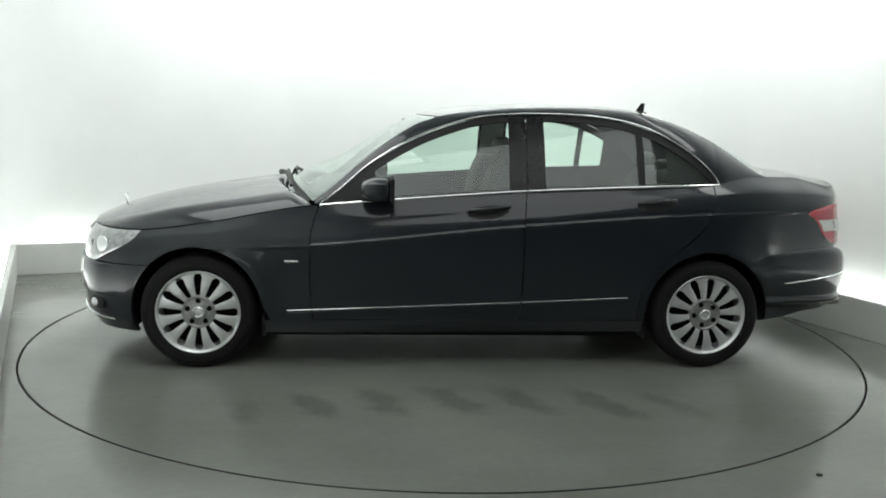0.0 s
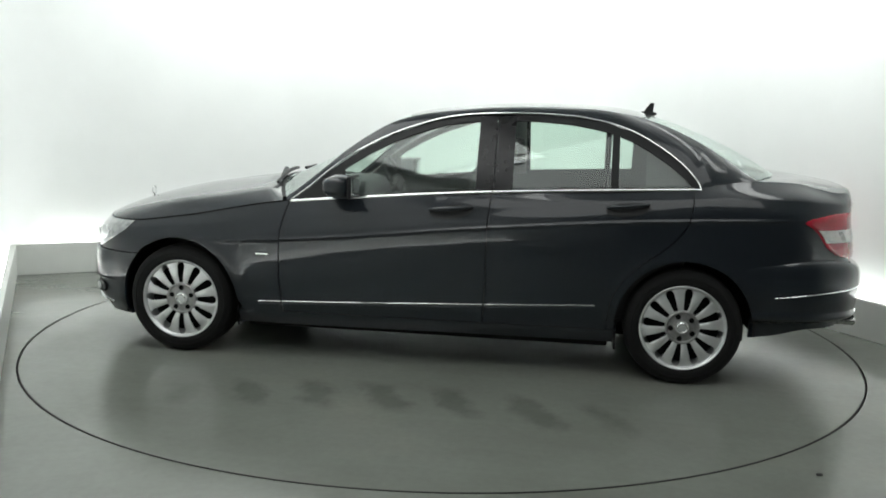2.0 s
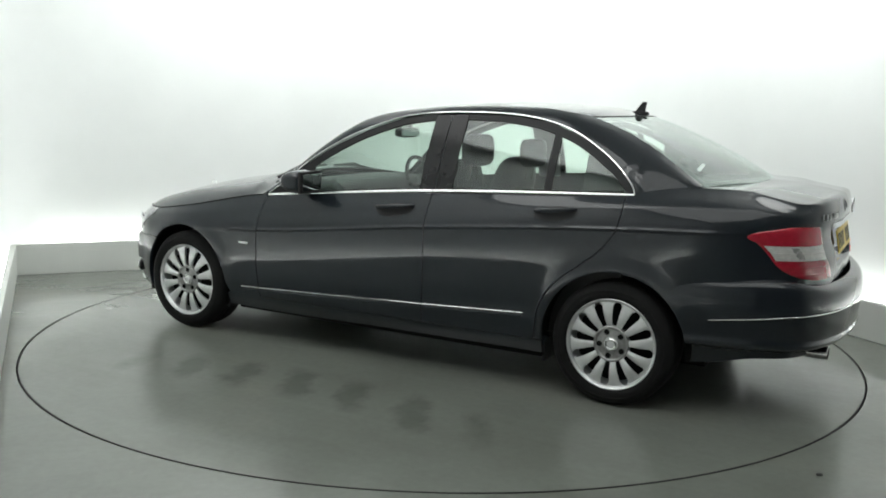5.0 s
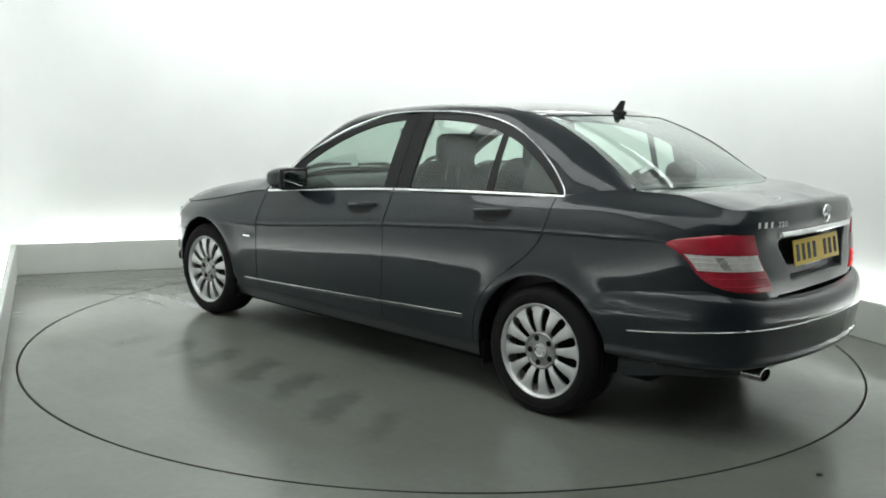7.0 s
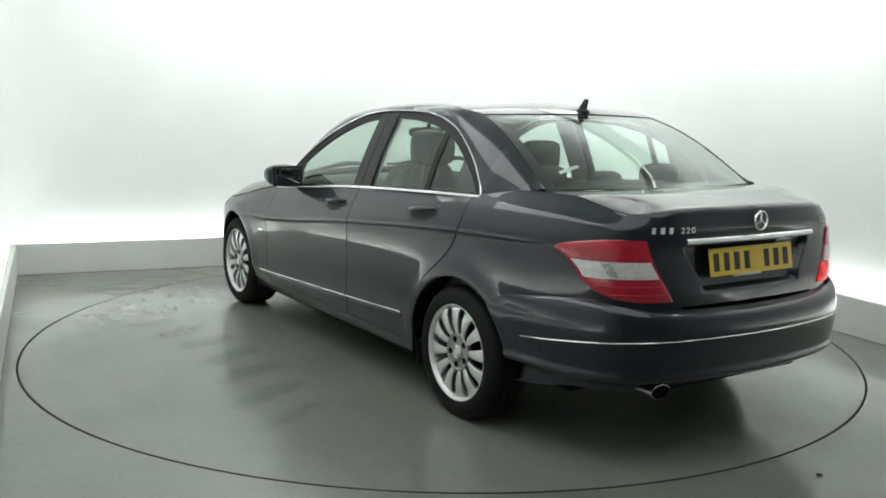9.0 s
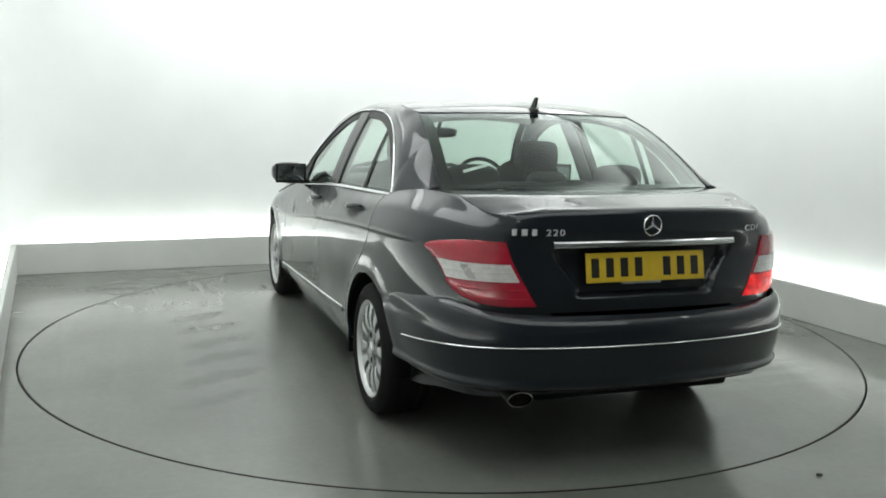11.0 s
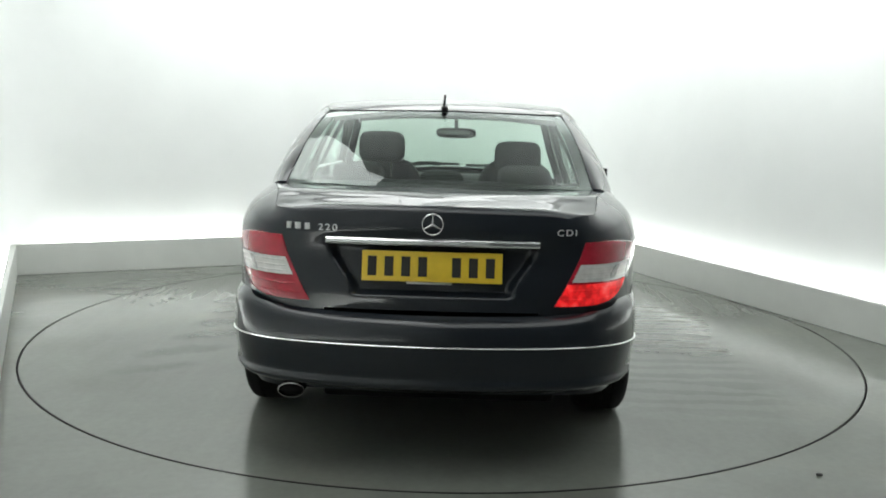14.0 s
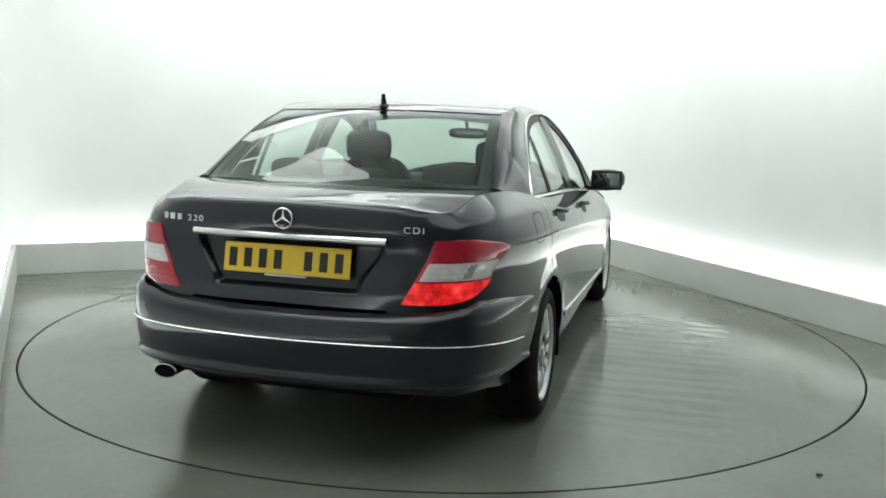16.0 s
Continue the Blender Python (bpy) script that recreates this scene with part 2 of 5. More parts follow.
build_room()
for lx, ly, sx, sy, watts, tip in BOXES:
    bm = bmesh.new()
    for x0, x1, y0, y1 in ((-sx / 2 - 0.04, -sx / 2, -sy / 2 - 0.04, sy / 2 + 0.04), (sx / 2, sx / 2 + 0.04, -sy / 2 - 0.04, sy / 2 + 0.04),
                           (-sx / 2, sx / 2, -sy / 2 - 0.04, -sy / 2), (-sx / 2, sx / 2, sy / 2, sy / 2 + 0.04)):
        box_bm(x0, x1, y0, y1, -0.09, 0.0, 0.004, bm=bm)
    fix = tagged(new("ceiling_light"), "long white wall-washing light hung below the ceiling" if any(tip) else "long white light box added out of view on the ceiling", "ceiling light", "ceiling light boxes")
    fix.matrix_world = ROOM @ pose(lx, ly, CEILING_Z - (HANG if any(tip) else 0.0)) @ pose(0, 0, 0, *tip)
    if any(tip):
        # glow added on the lamp's back to brighten the ceiling and boot reflections
        part("added_back_glow", box_bm(-sx / 2, sx / 2, -sy / 2, sy / 2, -0.006, 0.004), M_GLOW, fix, "glowing white panel added on the back of the light", smooth=False)
        for xx in (-1.8, 0.0, 1.8):
            foot, top = Vector((xx, 0, 0.01)), Vector((xx, HANG * math.sin(radians(tip[0])), HANG * math.cos(radians(tip[0]))))
            if tip[1]:
                foot, top = Vector((0, xx, 0.01)), Vector((-HANG * math.sin(radians(tip[1])), xx, HANG * math.cos(radians(tip[1]))))
            tube([foot, top], 0.012, bm=bm, seg=8)
    part("diffuser", box_bm(-sx / 2, sx / 2, -sy / 2, sy / 2, -0.03, -0.02), M_SOFT, fix, "glowing white diffuser", smooth=False)
    part("light_frame", bm, M_FRAME, fix, smooth=False)

# the turntable
bm = bmesh.new()
bmesh.ops.create_cone(bm, cap_ends=True, segments=160, radius1=DISC_R, radius2=DISC_R, depth=0.06, matrix=Matrix.Translation((0, 0, -0.03)))
bmesh.ops.bevel(bm, geom=[e for e in bm.edges if abs(e.calc_length()) < 0.2 and e.verts[0].co.z > -0.01 and e.verts[1].co.z > -0.01], offset=0.004, segments=2, affect="EDGES")
turntable = thing("turntable", bm, M_DISC, "large round grey painted turntable set flush in the floor", "turntable")
# dark ring added at the rim to strengthen the dark line of the gap
part("gap_ring", lathe_ring(DISC_R - 0.002, DISC_R + 0.002, -0.05, 0.0012), M_GAP, turntable, "dark ring added along the turntable gap")


# ---- car materials ----
def make_paint():
    m, nt, b = nodes_of("dark_grey_metallic_paint")
    flake = noise_node(nt, 900.0, 2.0)
    wide = noise_node(nt, 2.5, 3.0)
    r = ramp(nt, flake.outputs["Fac"], [(0.35, (0.0054, 0.0080, 0.0112)), (0.65, (0.0128, 0.0175, 0.0235))])
    nt.links.new(r.outputs["Color"], b.inputs["Base Color"])
    rr = ramp(nt, wide.outputs["Fac"], [(0.3, (0.30,) * 3), (0.7, (0.38,) * 3)])
    nt.links.new(rr.outputs["Color"], b.inputs["Roughness"])
    b.inputs["Metallic"].default_value = 0.0
    b.inputs["Specular IOR Level"].default_value = 0.16
    b.inputs["Coat Weight"].default_value = 1.0
    b.inputs["Coat Roughness"].default_value = 0.025
    b.inputs["Coat IOR"].default_value = 1.46
    peel = noise_node(nt, 38.0, 3.0)
    wavy = bump(nt, b, peel.outputs["Fac"], 0.05, 0.0012)
    nt.links.new(wavy.outputs["Normal"], b.inputs["Coat Normal"])
    return m


M_PAINT = make_paint()
M_BLACK = simple("black_plastic_trim", (0.009, 0.009, 0.010), 0.45, bump_s=0.05, scale=60, spec=0.3)
M_GLOSSBLACK = simple("gloss_black_pillar", (0.008, 0.008, 0.009), 0.22, spec=0.28)
M_RUBBER = simple("tyre_rubber", (0.008, 0.008, 0.008), 0.78, var=0.25, scale=30, bump_s=0.12, spec=0.22)
M_ALLOY = simple("silver_alloy", (0.62, 0.63, 0.63), 0.34, metal=0.6, var=0.06, scale=25, coat=0.3)
M_HUB = simple("grey_hub_alloy", (0.30, 0.30, 0.295), 0.36, metal=0.6, var=0.18, scale=60)
M_STEEL = simple("brake_steel", (0.16, 0.155, 0.15), 0.45, metal=0.9, var=0.2, scale=40)
M_CHROME = simple("chrome", (0.86, 0.87, 0.87), 0.10, metal=1.0, var=0.03)
M_BADGE = simple("satin_badge_metal", (0.72, 0.73, 0.73), 0.32, metal=0.35, var=0.04)
M_EXHAUST = simple("dark_chrome", (0.40, 0.40, 0.39), 0.22, metal=1.0, var=0.25, scale=40)
# near-black for underbody and seams, and for the shade disc behind the spokes
M_DARK = simple("underbody_and_shade_black", (0.007, 0.007, 0.007), 0.9, var=0.3, spec=0.1)
M_SEAT = simple("black_upholstery", (0.013, 0.013, 0.014), 0.75, var=0.2, scale=50, bump_s=0.2)
M_DASH = simple("dark_dashboard", (0.022, 0.022, 0.024), 0.6, var=0.15, scale=60, bump_s=0.1)
M_LINER = simple("grey_headliner", (0.30, 0.30, 0.29), 0.9, var=0.05, scale=80)
M_GLASS = make_glass("tinted_window_glass", (0.78, 0.89, 0.83), 0.08)
M_MIRROR = simple("mirror_glass", (0.36, 0.39, 0.39), 0.03, metal=1.0, var=0.02)
M_RED = simple("red_lamp_lens", (0.40, 0.011, 0.030), 0.14, coat=1.0, var=0.12, scale=35)
M_CLEAR = simple("clear_ribbed_lens", (0.60, 0.575, 0.56), 0.18, coat=1.0, var=0.12, scale=45)
M_CELL = simple("grey_reflector_cell", (0.38, 0.37, 0.36), 0.25, metal=0.25, coat=1.0, var=0.3, scale=60)
M_HEAD = simple("headlamp_reflector", (0.40, 0.41, 0.41), 0.16, metal=0.85, coat=1.0, var=0.35, scale=28)
M_YELLOW = simple("yellow_plate", (0.72, 0.50, 0.035), 0.35, var=0.05, scale=20)
M_INK = simple("black_plate_ink", (0.015, 0.014, 0.012), 0.5)
M_WHITEINK = simple("white_sticker", (0.7, 0.7, 0.7), 0.5)


def make_lit_red():
    m, nt, b = nodes_of("lit_red_lamp_lens")
    n = noise_node(nt, 22.0, 4.0)
    r = ramp(nt, n.outputs["Fac"], [(0.36, (0.30, 0.004, 0.006)), (0.52, (0.75, 0.012, 0.014)), (0.68, (1.0, 0.10, 0.09))])
    nt.links.new(r.outputs["Color"], b.inputs["Emission Color"])
    b.inputs["Base Color"].default_value = (0.45, 0.02, 0.02, 1)
    b.inputs["Emission Strength"].default_value = 0.8
    b.inputs["Roughness"].default_value = 0.15
    return m


M_LIT = make_lit_red()


# ---- smooth curves ----
def pchip(xs, ys):
    """Monotone cubic through (xs, ys), xs rising; flat outside."""
    n = len(xs)
    h = [xs[i + 1] - xs[i] for i in range(n - 1)]
    d = [(ys[i + 1] - ys[i]) / h[i] for i in range(n - 1)]
    m = [d[0]] + [0.0] * (n - 2) + [d[-1]]
    for i in range(1, n - 1):
        if d[i - 1] * d[i] > 0:
            w1, w2 = 2 * h[i] + h[i - 1], h[i] + 2 * h[i - 1]
            m[i] = (w1 + w2) / (w1 / d[i - 1] + w2 / d[i])

    def f(x):
        if x <= xs[0]:
            return ys[0]
        if x >= xs[-1]:
            return ys[-1]
        lo, hi = 0, n - 1
        while hi - lo > 1:
            k = (lo + hi) // 2
            if xs[k] <= x:
                lo = k
            else:
                hi = k
        t = (x - xs[lo]) / h[lo]
        t2, t3 = t * t, t * t * t
        return (2 * t3 - 3 * t2 + 1) * ys[lo] + (t3 - 2 * t2 + t) * h[lo] * m[lo] + (-2 * t3 + 3 * t2) * ys[lo + 1] + (t3 - t2) * h[lo] * m[lo + 1]
    return f


def along(pairs):
    pairs = sorted(pairs)
    return pchip([p[0] for p in pairs], [p[1] for p in pairs])


def lerp(a, b, t):
    return a + (b - a) * t


def smooth01(t):
    t = max(0.0, min(1.0, t))
    return t * t * (3 - 2 * t)


class Plan:
    """Half outline seen from above, front centre to rear centre, by its length u."""

    def __init__(self, pts):
        us = [0.0]
        for (x0, y0), (x1, y1) in zip(pts, pts[1:]):
            us.append(us[-1] + math.hypot(x1 - x0, y1 - y0))
        self.us, self.end = us, us[-1]
        n = len(pts)
        # Catmull-Rom slopes by length
        self.pts = pts
        self.tan = []
        for i in range(n):
            a, b = max(0, i - 1), min(n - 1, i + 1)
            du = us[b] - us[a]
            self.tan.append(((pts[b][0] - pts[a][0]) / du, (pts[b][1] - pts[a][1]) / du))
        if pts[0][1] == 0:
            self.tan[0] = (0.0, 1.0)
        if pts[-1][1] == 0:
            self.tan[-1] = (0.0, -1.0)
        self.table = [(k / 600 * self.end, *self.at(k / 600 * self.end)) for k in range(601)]

    def at(self, u):
        us = self.us
        u = max(0.0, min(self.end, u))
        i = 0
        while i < len(us) - 2 and us[i + 1] < u:
            i += 1
        h = us[i + 1] - us[i]
        t = (u - us[i]) / h
        t2, t3 = t * t, t * t * t
        c = (2 * t3 - 3 * t2 + 1, (t3 - 2 * t2 + t) * h, -2 * t3 + 3 * t2, (t3 - t2) * h)
        return tuple(c[0] * self.pts[i][k] + c[1] * self.tan[i][k] + c[2] * self.pts[i + 1][k] + c[3] * self.tan[i + 1][k] for k in (0, 1))

    def normal(self, u):
        e = 0.004
        a, b = self.at(max(0, u - e)), self.at(min(self.end, u + e))
        tx, ty = b[0] - a[0], b[1] - a[1]
        l = math.hypot(tx, ty)
        return ty / l, -tx / l

    def u_of_x(self, x):
        for (u0, x0, _), (u1, x1, _) in zip(self.table, self.table[1:]):
            if x1 <= x:
                return u0 if x0 == x1 else u0 + (u1 - u0) * (x0 - x) / (x0 - x1)
        return self.end

    def u_of_y_rear(self, y):
        for (u0, _, y0), (u1, _, y1) in zip(reversed(self.table[1:]), reversed(self.table[:-1])):
            if y1 >= y:
                return u0 + (u1 - u0) * (y - y0) / max(1e-9, y1 - y0)
        return self.end

    def u_of_y_front(self, y):
        for (u0, _, y0), (u1, _, y1) in zip(self.table, self.table[1:]):
            if y1 >= y:
                return u0 + (u1 - u0) * (y - y0) / max(1e-9, y1 - y0)
        return 0.0


BODY = Plan([(2.145, 0), (2.125, 0.28), (2.072, 0.48), (1.99, 0.64), (1.89, 0.745), (1.72, 0.826), (1.38, 0.872), (0.8, 0.878), (0.0, 0.880),
             (-0.7, 0.880), (-1.38, 0.866), (-1.7, 0.843), (-1.92, 0.800), (-2.08, 0.737), (-2.19, 0.655), (-2.26, 0.53), (-2.292, 0.32), (-2.300, 0)])
REAR_BUMPER = Plan([(-1.3, 0.868), (-1.7, 0.848), (-1.92, 0.822), (-2.08, 0.783), (-2.21, 0.71), (-2.30, 0.58), (-2.36, 0.34), (-2.385, 0)])
WHEEL_X, WHEEL_Z, ARCH_R = 1.38, 0.303, 0.352

# body sections: at each station the heights of eight feature lines and how far they lie outside the outline
STATIONS = [
    (BODY.u_of_y_front(0.0), (.18, .27, .36, .46, .52, .58, .66, .715), (-.06, -.01, 0, 0, -.01, -.02, -.035, -.06)),
    (BODY.u_of_x(1.99), (.18, .27, .36, .46, .54, .60, .67, .725), (-.06, -.01, 0, 0, -.01, -.02, -.045, -.085)),
    (BODY.u_of_x(1.72), (.18, .26, .36, .48, .57, .63, .685, .730), (-.05, -.01, 0, .005, .004, .0, -.02, -.06)),
    (BODY.u_of_x(1.38), (.20, .27, .36, .48, .58, .645, .715, .772), (-.05, -.015, 0, .004, .004, .0, -.018, -.052)),
    (BODY.u_of_x(0.8), (.185, .255, .33, .46, .60, .672, .78, .875), (-.06, -.022, -.004, 0, .0, .0, -.028, -.064)),
    (BODY.u_of_x(-0.4), (.195, .265, .36, .52, .68, .790, .88, .972), (-.06, -.022, -.004, 0, .002, .0, -.028, -.068)),
    (BODY.u_of_x(-1.38), (.20, .29, .41, .55, .72, .861, .955, 1.022), (-.06, -.02, 0, .006, .004, .0, -.025, -.078)),
    (BODY.u_of_x(-1.7), (.26, .34, .44, .57, .72, .872, .975, 1.064), (-.05, -.01, 0, .002, .002, .0, -.032, -.135)),
    (BODY.u_of_x(-1.95), (.28, .36, .46, .58, .71, .878, .972, 1.060), (-.05, -.01, 0, 0, 0, .0, -.030, -.148)),
    (BODY.u_of_x(-2.10), (.31, .38, .48, .60, .71, .875, .960, 1.032), (-.04, 0, 0, 0, 0, -.005, -.028, -.115)),
    (BODY.u_of_x(-2.21), (.33, .40, .50, .60, .70, .865, .945, 1.010), (-.03, 0, 0, 0, 0, -.010, -.022, -.062)),
    (BODY.u_of_y_rear(0.42), (.33, .40, .50, .60, .70, .86, .95, 1.030), (-.03, 0, 0, 0, 0, -.024, -.014, -.030)),
    (BODY.end, (.33, .40, .50, .60, .70, .87, .96, 1.039), (-.03, 0, 0, 0, -.004, -.030, -.006, -.022)),
]
ROWS_Z = [along([(s[0], s[1][j]) for s in STATIONS]) for j in range(8)]
ROWS_O = [along([(s[0], s[2][j]) for s in STATIONS]) for j in range(8)]
section_cache = {}


def section(u):
    k = round(u, 5)
    if k not in section_cache:
        section_cache[k] = (pchip([f(u) for f in ROWS_Z], [f(u) for f in ROWS_O]), BODY.at(u), BODY.normal(u))
    return section_cache[k]


def body(u, z, out=0.0):
    f, (x, y), (nx, ny) = section(u)
    o = f(z) + out
    # flared lips round the wheel openings
    if abs(ny) > 0.6 and z < 0.9:
        d = math.hypot(abs(x) - WHEEL_X, z - WHEEL_Z)
        o += 0.007 * math.exp(-((d - ARCH_R - 0.01) / 0.050) ** 2)
    # crease above the door handles
    zc = ROWS_Z[5](u)
    o += 0.0062 * math.exp(-((z - zc) / 0.0070) ** 2) * smooth01((1.5 - abs(x)) / 0.4 if x > 0 else (2.0 + x) / 0.3)
    return Vector((x + nx * o, y + ny * o, z))


def top_z(u):
    return ROWS_Z[7](u)


def bottom_z(u):
    return ROWS_Z[0](u)


def body_x(x, z, out=0.0):
    return body(BODY.u_of_x(x), z, out)


def arch_z(x, r=ARCH_R):
    d = abs(abs(x) - WHEEL_X)
    return WHEEL_Z + math.sqrt(r * r - d * d) if d < r else -1


# ---- patches ----
def patch(fn, na, nb, fold=0.014, bm=None, sa=None, sb=None, out=None):
    """A curved panel fn(a, b), a and b from 0 to 1, whose rim is folded back by fold."""
    bm = bm or bmesh.new()
    A = sa or [i / na for i in range(na + 1)]
    B = sb or [j / nb for j in range(nb + 1)]
    P = [[Vector(fn(a, b)) for b in B] for a in A]
    na, nb = len(A) - 1, len(B) - 1
    nrm = [[None] * (nb + 1) for _ in range(na + 1)]
    score = 0.0
    for i in range(na + 1):
        for j in range(nb + 1):
            da = P[min(na, i + 1)][j] - P[max(0, i - 1)][j]
            db = P[i][min(nb, j + 1)] - P[i][max(0, j - 1)]
            n = da.cross(db)
            if n.length < 1e-9:
                n = (P[min(na, i + 1)][min(nb, j + 1)] - P[max(0, i - 1)][max(0, j - 1)]).cross(P[max(0, i - 1)][min(nb, j + 1)] - P[min(na, i + 1)][max(0, j - 1)])
            nrm[i][j] = n.normalized() if n.length > 1e-12 else Vector((0, 0, 1))
            way = out if out else P[i][j] - Vector((P[i][j].x * 0.8, 0, 0.5))
            score += nrm[i][j].dot(way)
    flip = score < 0
    V = [[bm.verts.new(P[i][j]) for j in range(nb + 1)] for i in range(na + 1)]

    def face(*vs):
        vs = [v for k, v in enumerate(vs) if (v.co - vs[k - 1].co).length > 1e-6]
        if len(vs) > 2:
            bm.faces.new(vs[::-1] if flip else vs)
    for i in range(na):
        for j in range(nb):
            face(V[i][j], V[i + 1][j], V[i + 1][j + 1], V[i][j + 1])
    if fold:
        s = -fold if not flip else fold
        ring = [(i, 0) for i in range(na)] + [(na, j) for j in range(nb)] + [(i, nb) for i in range(na, 0, -1)] + [(0, j) for j in range(nb, 0, -1)]
        low = [bm.verts.new(P[i][j] + nrm[i][j] * s) for i, j in ring]
        for k in range(len(ring)):
            l = (k + 1) % len(ring)
            a, b = V[ring[k][0]][ring[k][1]], V[ring[l][0]][ring[l][1]]
            face(b, a, low[k], low[l])
    return bm


def mirrored(bm, weld=True):
    """Adds the other half (y to -y) and welds the middle."""
    geom = bmesh.ops.duplicate(bm, geom=bm.verts[:] + bm.edges[:] + bm.faces[:])["geom"]
    vs = [g for g in geom if isinstance(g, bmesh.types.BMVert)]
    for v in vs:
        v.co.y = -v.co.y
    bmesh.ops.reverse_faces(bm, faces=[g for g in geom if isinstance(g, bmesh.types.BMFace)])
    if weld:
        bmesh.ops.remove_doubles(bm, verts=[v for v in bm.verts if abs(v.co.y) < 0.002], dist=0.0008)
    return bm


def flipped(bm):
    """The same piece for the other side of the car."""
    for v in bm.verts:
        v.co.y = -v.co.y
    bmesh.ops.reverse_faces(bm, faces=bm.faces[:])
    return bm


def both(name, make, mat, parent, label="", sharp=35):
    """Makes a part on the left and its mirror on the right; returns the two objects."""
    l = part(name, make(), mat, parent, label, sharp=sharp)
    r = part(name, flipped(make()), mat, parent, label, sharp=sharp)
    return l, r


def sweep(points, outs, w, h, bm=None, closed=False, round_=True):
    """A trim bar along points: h across, w proud along outs."""
    bm = bm or bmesh.new()
    n = len(points)
    rings = []
    for i, p in enumerate(points):
        p = Vector(p)
        a, b = Vector(points[max(0, i - 1)]), Vector(points[min(n - 1, i + 1)])
        if closed:
            a, b = Vector(points[i - 1]), Vector(points[(i + 1) % n])
        t = (b - a).normalized()
        o = Vector(outs[i]).normalized()
        s = t.cross(o).normalized()
        prof = ((-.5, 0), (-.42, .7), (-.2, 1), (.2, 1), (.42, .7), (.5, 0)) if round_ else ((-.5, 0), (-.5, 1), (.5, 1), (.5, 0))
        rings.append([bm.verts.new(p + s * (h * q) + o * (w * r)) for q, r in prof])
    k = len(rings[0])
    for i in range(n if closed else n - 1):
        r0, r1 = rings[i], rings[(i + 1) % n]
        for j in range(k):
            bm.faces.new((r0[j], r0[(j + 1) % k], r1[(j + 1) % k], r1[j]))
    if not closed:
        bm.faces.new(rings[0])
        bm.faces.new(rings[-1][::-1])
    bmesh.ops.recalc_face_normals(bm, faces=bm.faces)
    return bm


def blob(cx, cy, cz, sx, sy, sz, power=3.0, bm=None, seg=20, rings=12, taper=None):
    """Rounded box (superellipsoid)."""
    bm = bm or bmesh.new()

    def sg(v, p):
        return math.copysign(abs(v) ** p, v)
    e = 2.0 / power
    rows = []
    for i in range(rings + 1):
        th = math.pi * i / rings - math.pi / 2
        row = []
        for k in range(seg):
            ph = 2 * math.pi * k / seg
            x, y, z = sg(math.cos(th), e) * sg(math.cos(ph), e), sg(math.cos(th), e) * sg(math.sin(ph), e), sg(math.sin(th), e)
            if taper:
                x, y, z = taper(x, y, z)
            row.append((cx + sx * x, cy + sy * y, cz + sz * z))
        rows.append(row)
    V = [[bm.verts.new(p) for p in row] for row in rows[1:-1]]
    lo, hi = bm.verts.new(rows[0][0]), bm.verts.new(rows[-1][0])
    for r0, r1 in zip(V, V[1:]):
        for k in range(seg):
            bm.faces.new((r0[k], r0[(k + 1) % seg], r1[(k + 1) % seg], r1[k]))
    for k in range(seg):
        bm.faces.new((lo, V[0][(k + 1) % seg], V[0][k]))
        bm.faces.new((hi, V[-1][k], V[-1][(k + 1) % seg]))
    bmesh.ops.recalc_face_normals(bm, faces=bm.faces)
    return bm


def lathe_y(profile, seg=48, bm=None, closed=False):
    """Turns (radius, y) about the wheel axis."""
    bm = bm or bmesh.new()
    R = [[bm.verts.new((r * math.cos(2 * math.pi * k / seg), y, r * math.sin(2 * math.pi * k / seg))) for k in range(seg)] for r, y in profile]
    pairs = list(zip(R, R[1:])) + ([(R[-1], R[0])] if closed else [])
    for a, b in pairs:
        for k in range(seg):
            bm.faces.new((a[k], a[(k + 1) % seg], b[(k + 1) % seg], b[k]))
    bmesh.ops.recalc_face_normals(bm, faces=bm.faces)
    return bm


# ---- the car ----
car = tagged(new("car"), "dark grey metallic four-door saloon car with chrome trim", "car")
car.scale = (1.0, 1.008, 1.0)
G2 = 0.0028                     # half a panel gap
Z_BUMP_F = 0.553

# lower panels: fender, doors, quarter, sill
U = BODY.u_of_x
door_front = along([(.27, .775), (.35, .783), (.48, .795), (.70, .792), (.88, .752)])
door_mid = along([(.27, -.336), (.54, -.345), (.79, -.347), (.98, -.362)])
door_rear = along([(.27, -.985), (.40, -.998), (.50, -1.035), (.60, -1.118), (.66, -1.195), (.735, -1.288), (.80, -1.350), (.85, -1.378), (.95, -1.398), (1.03, -1.402)])


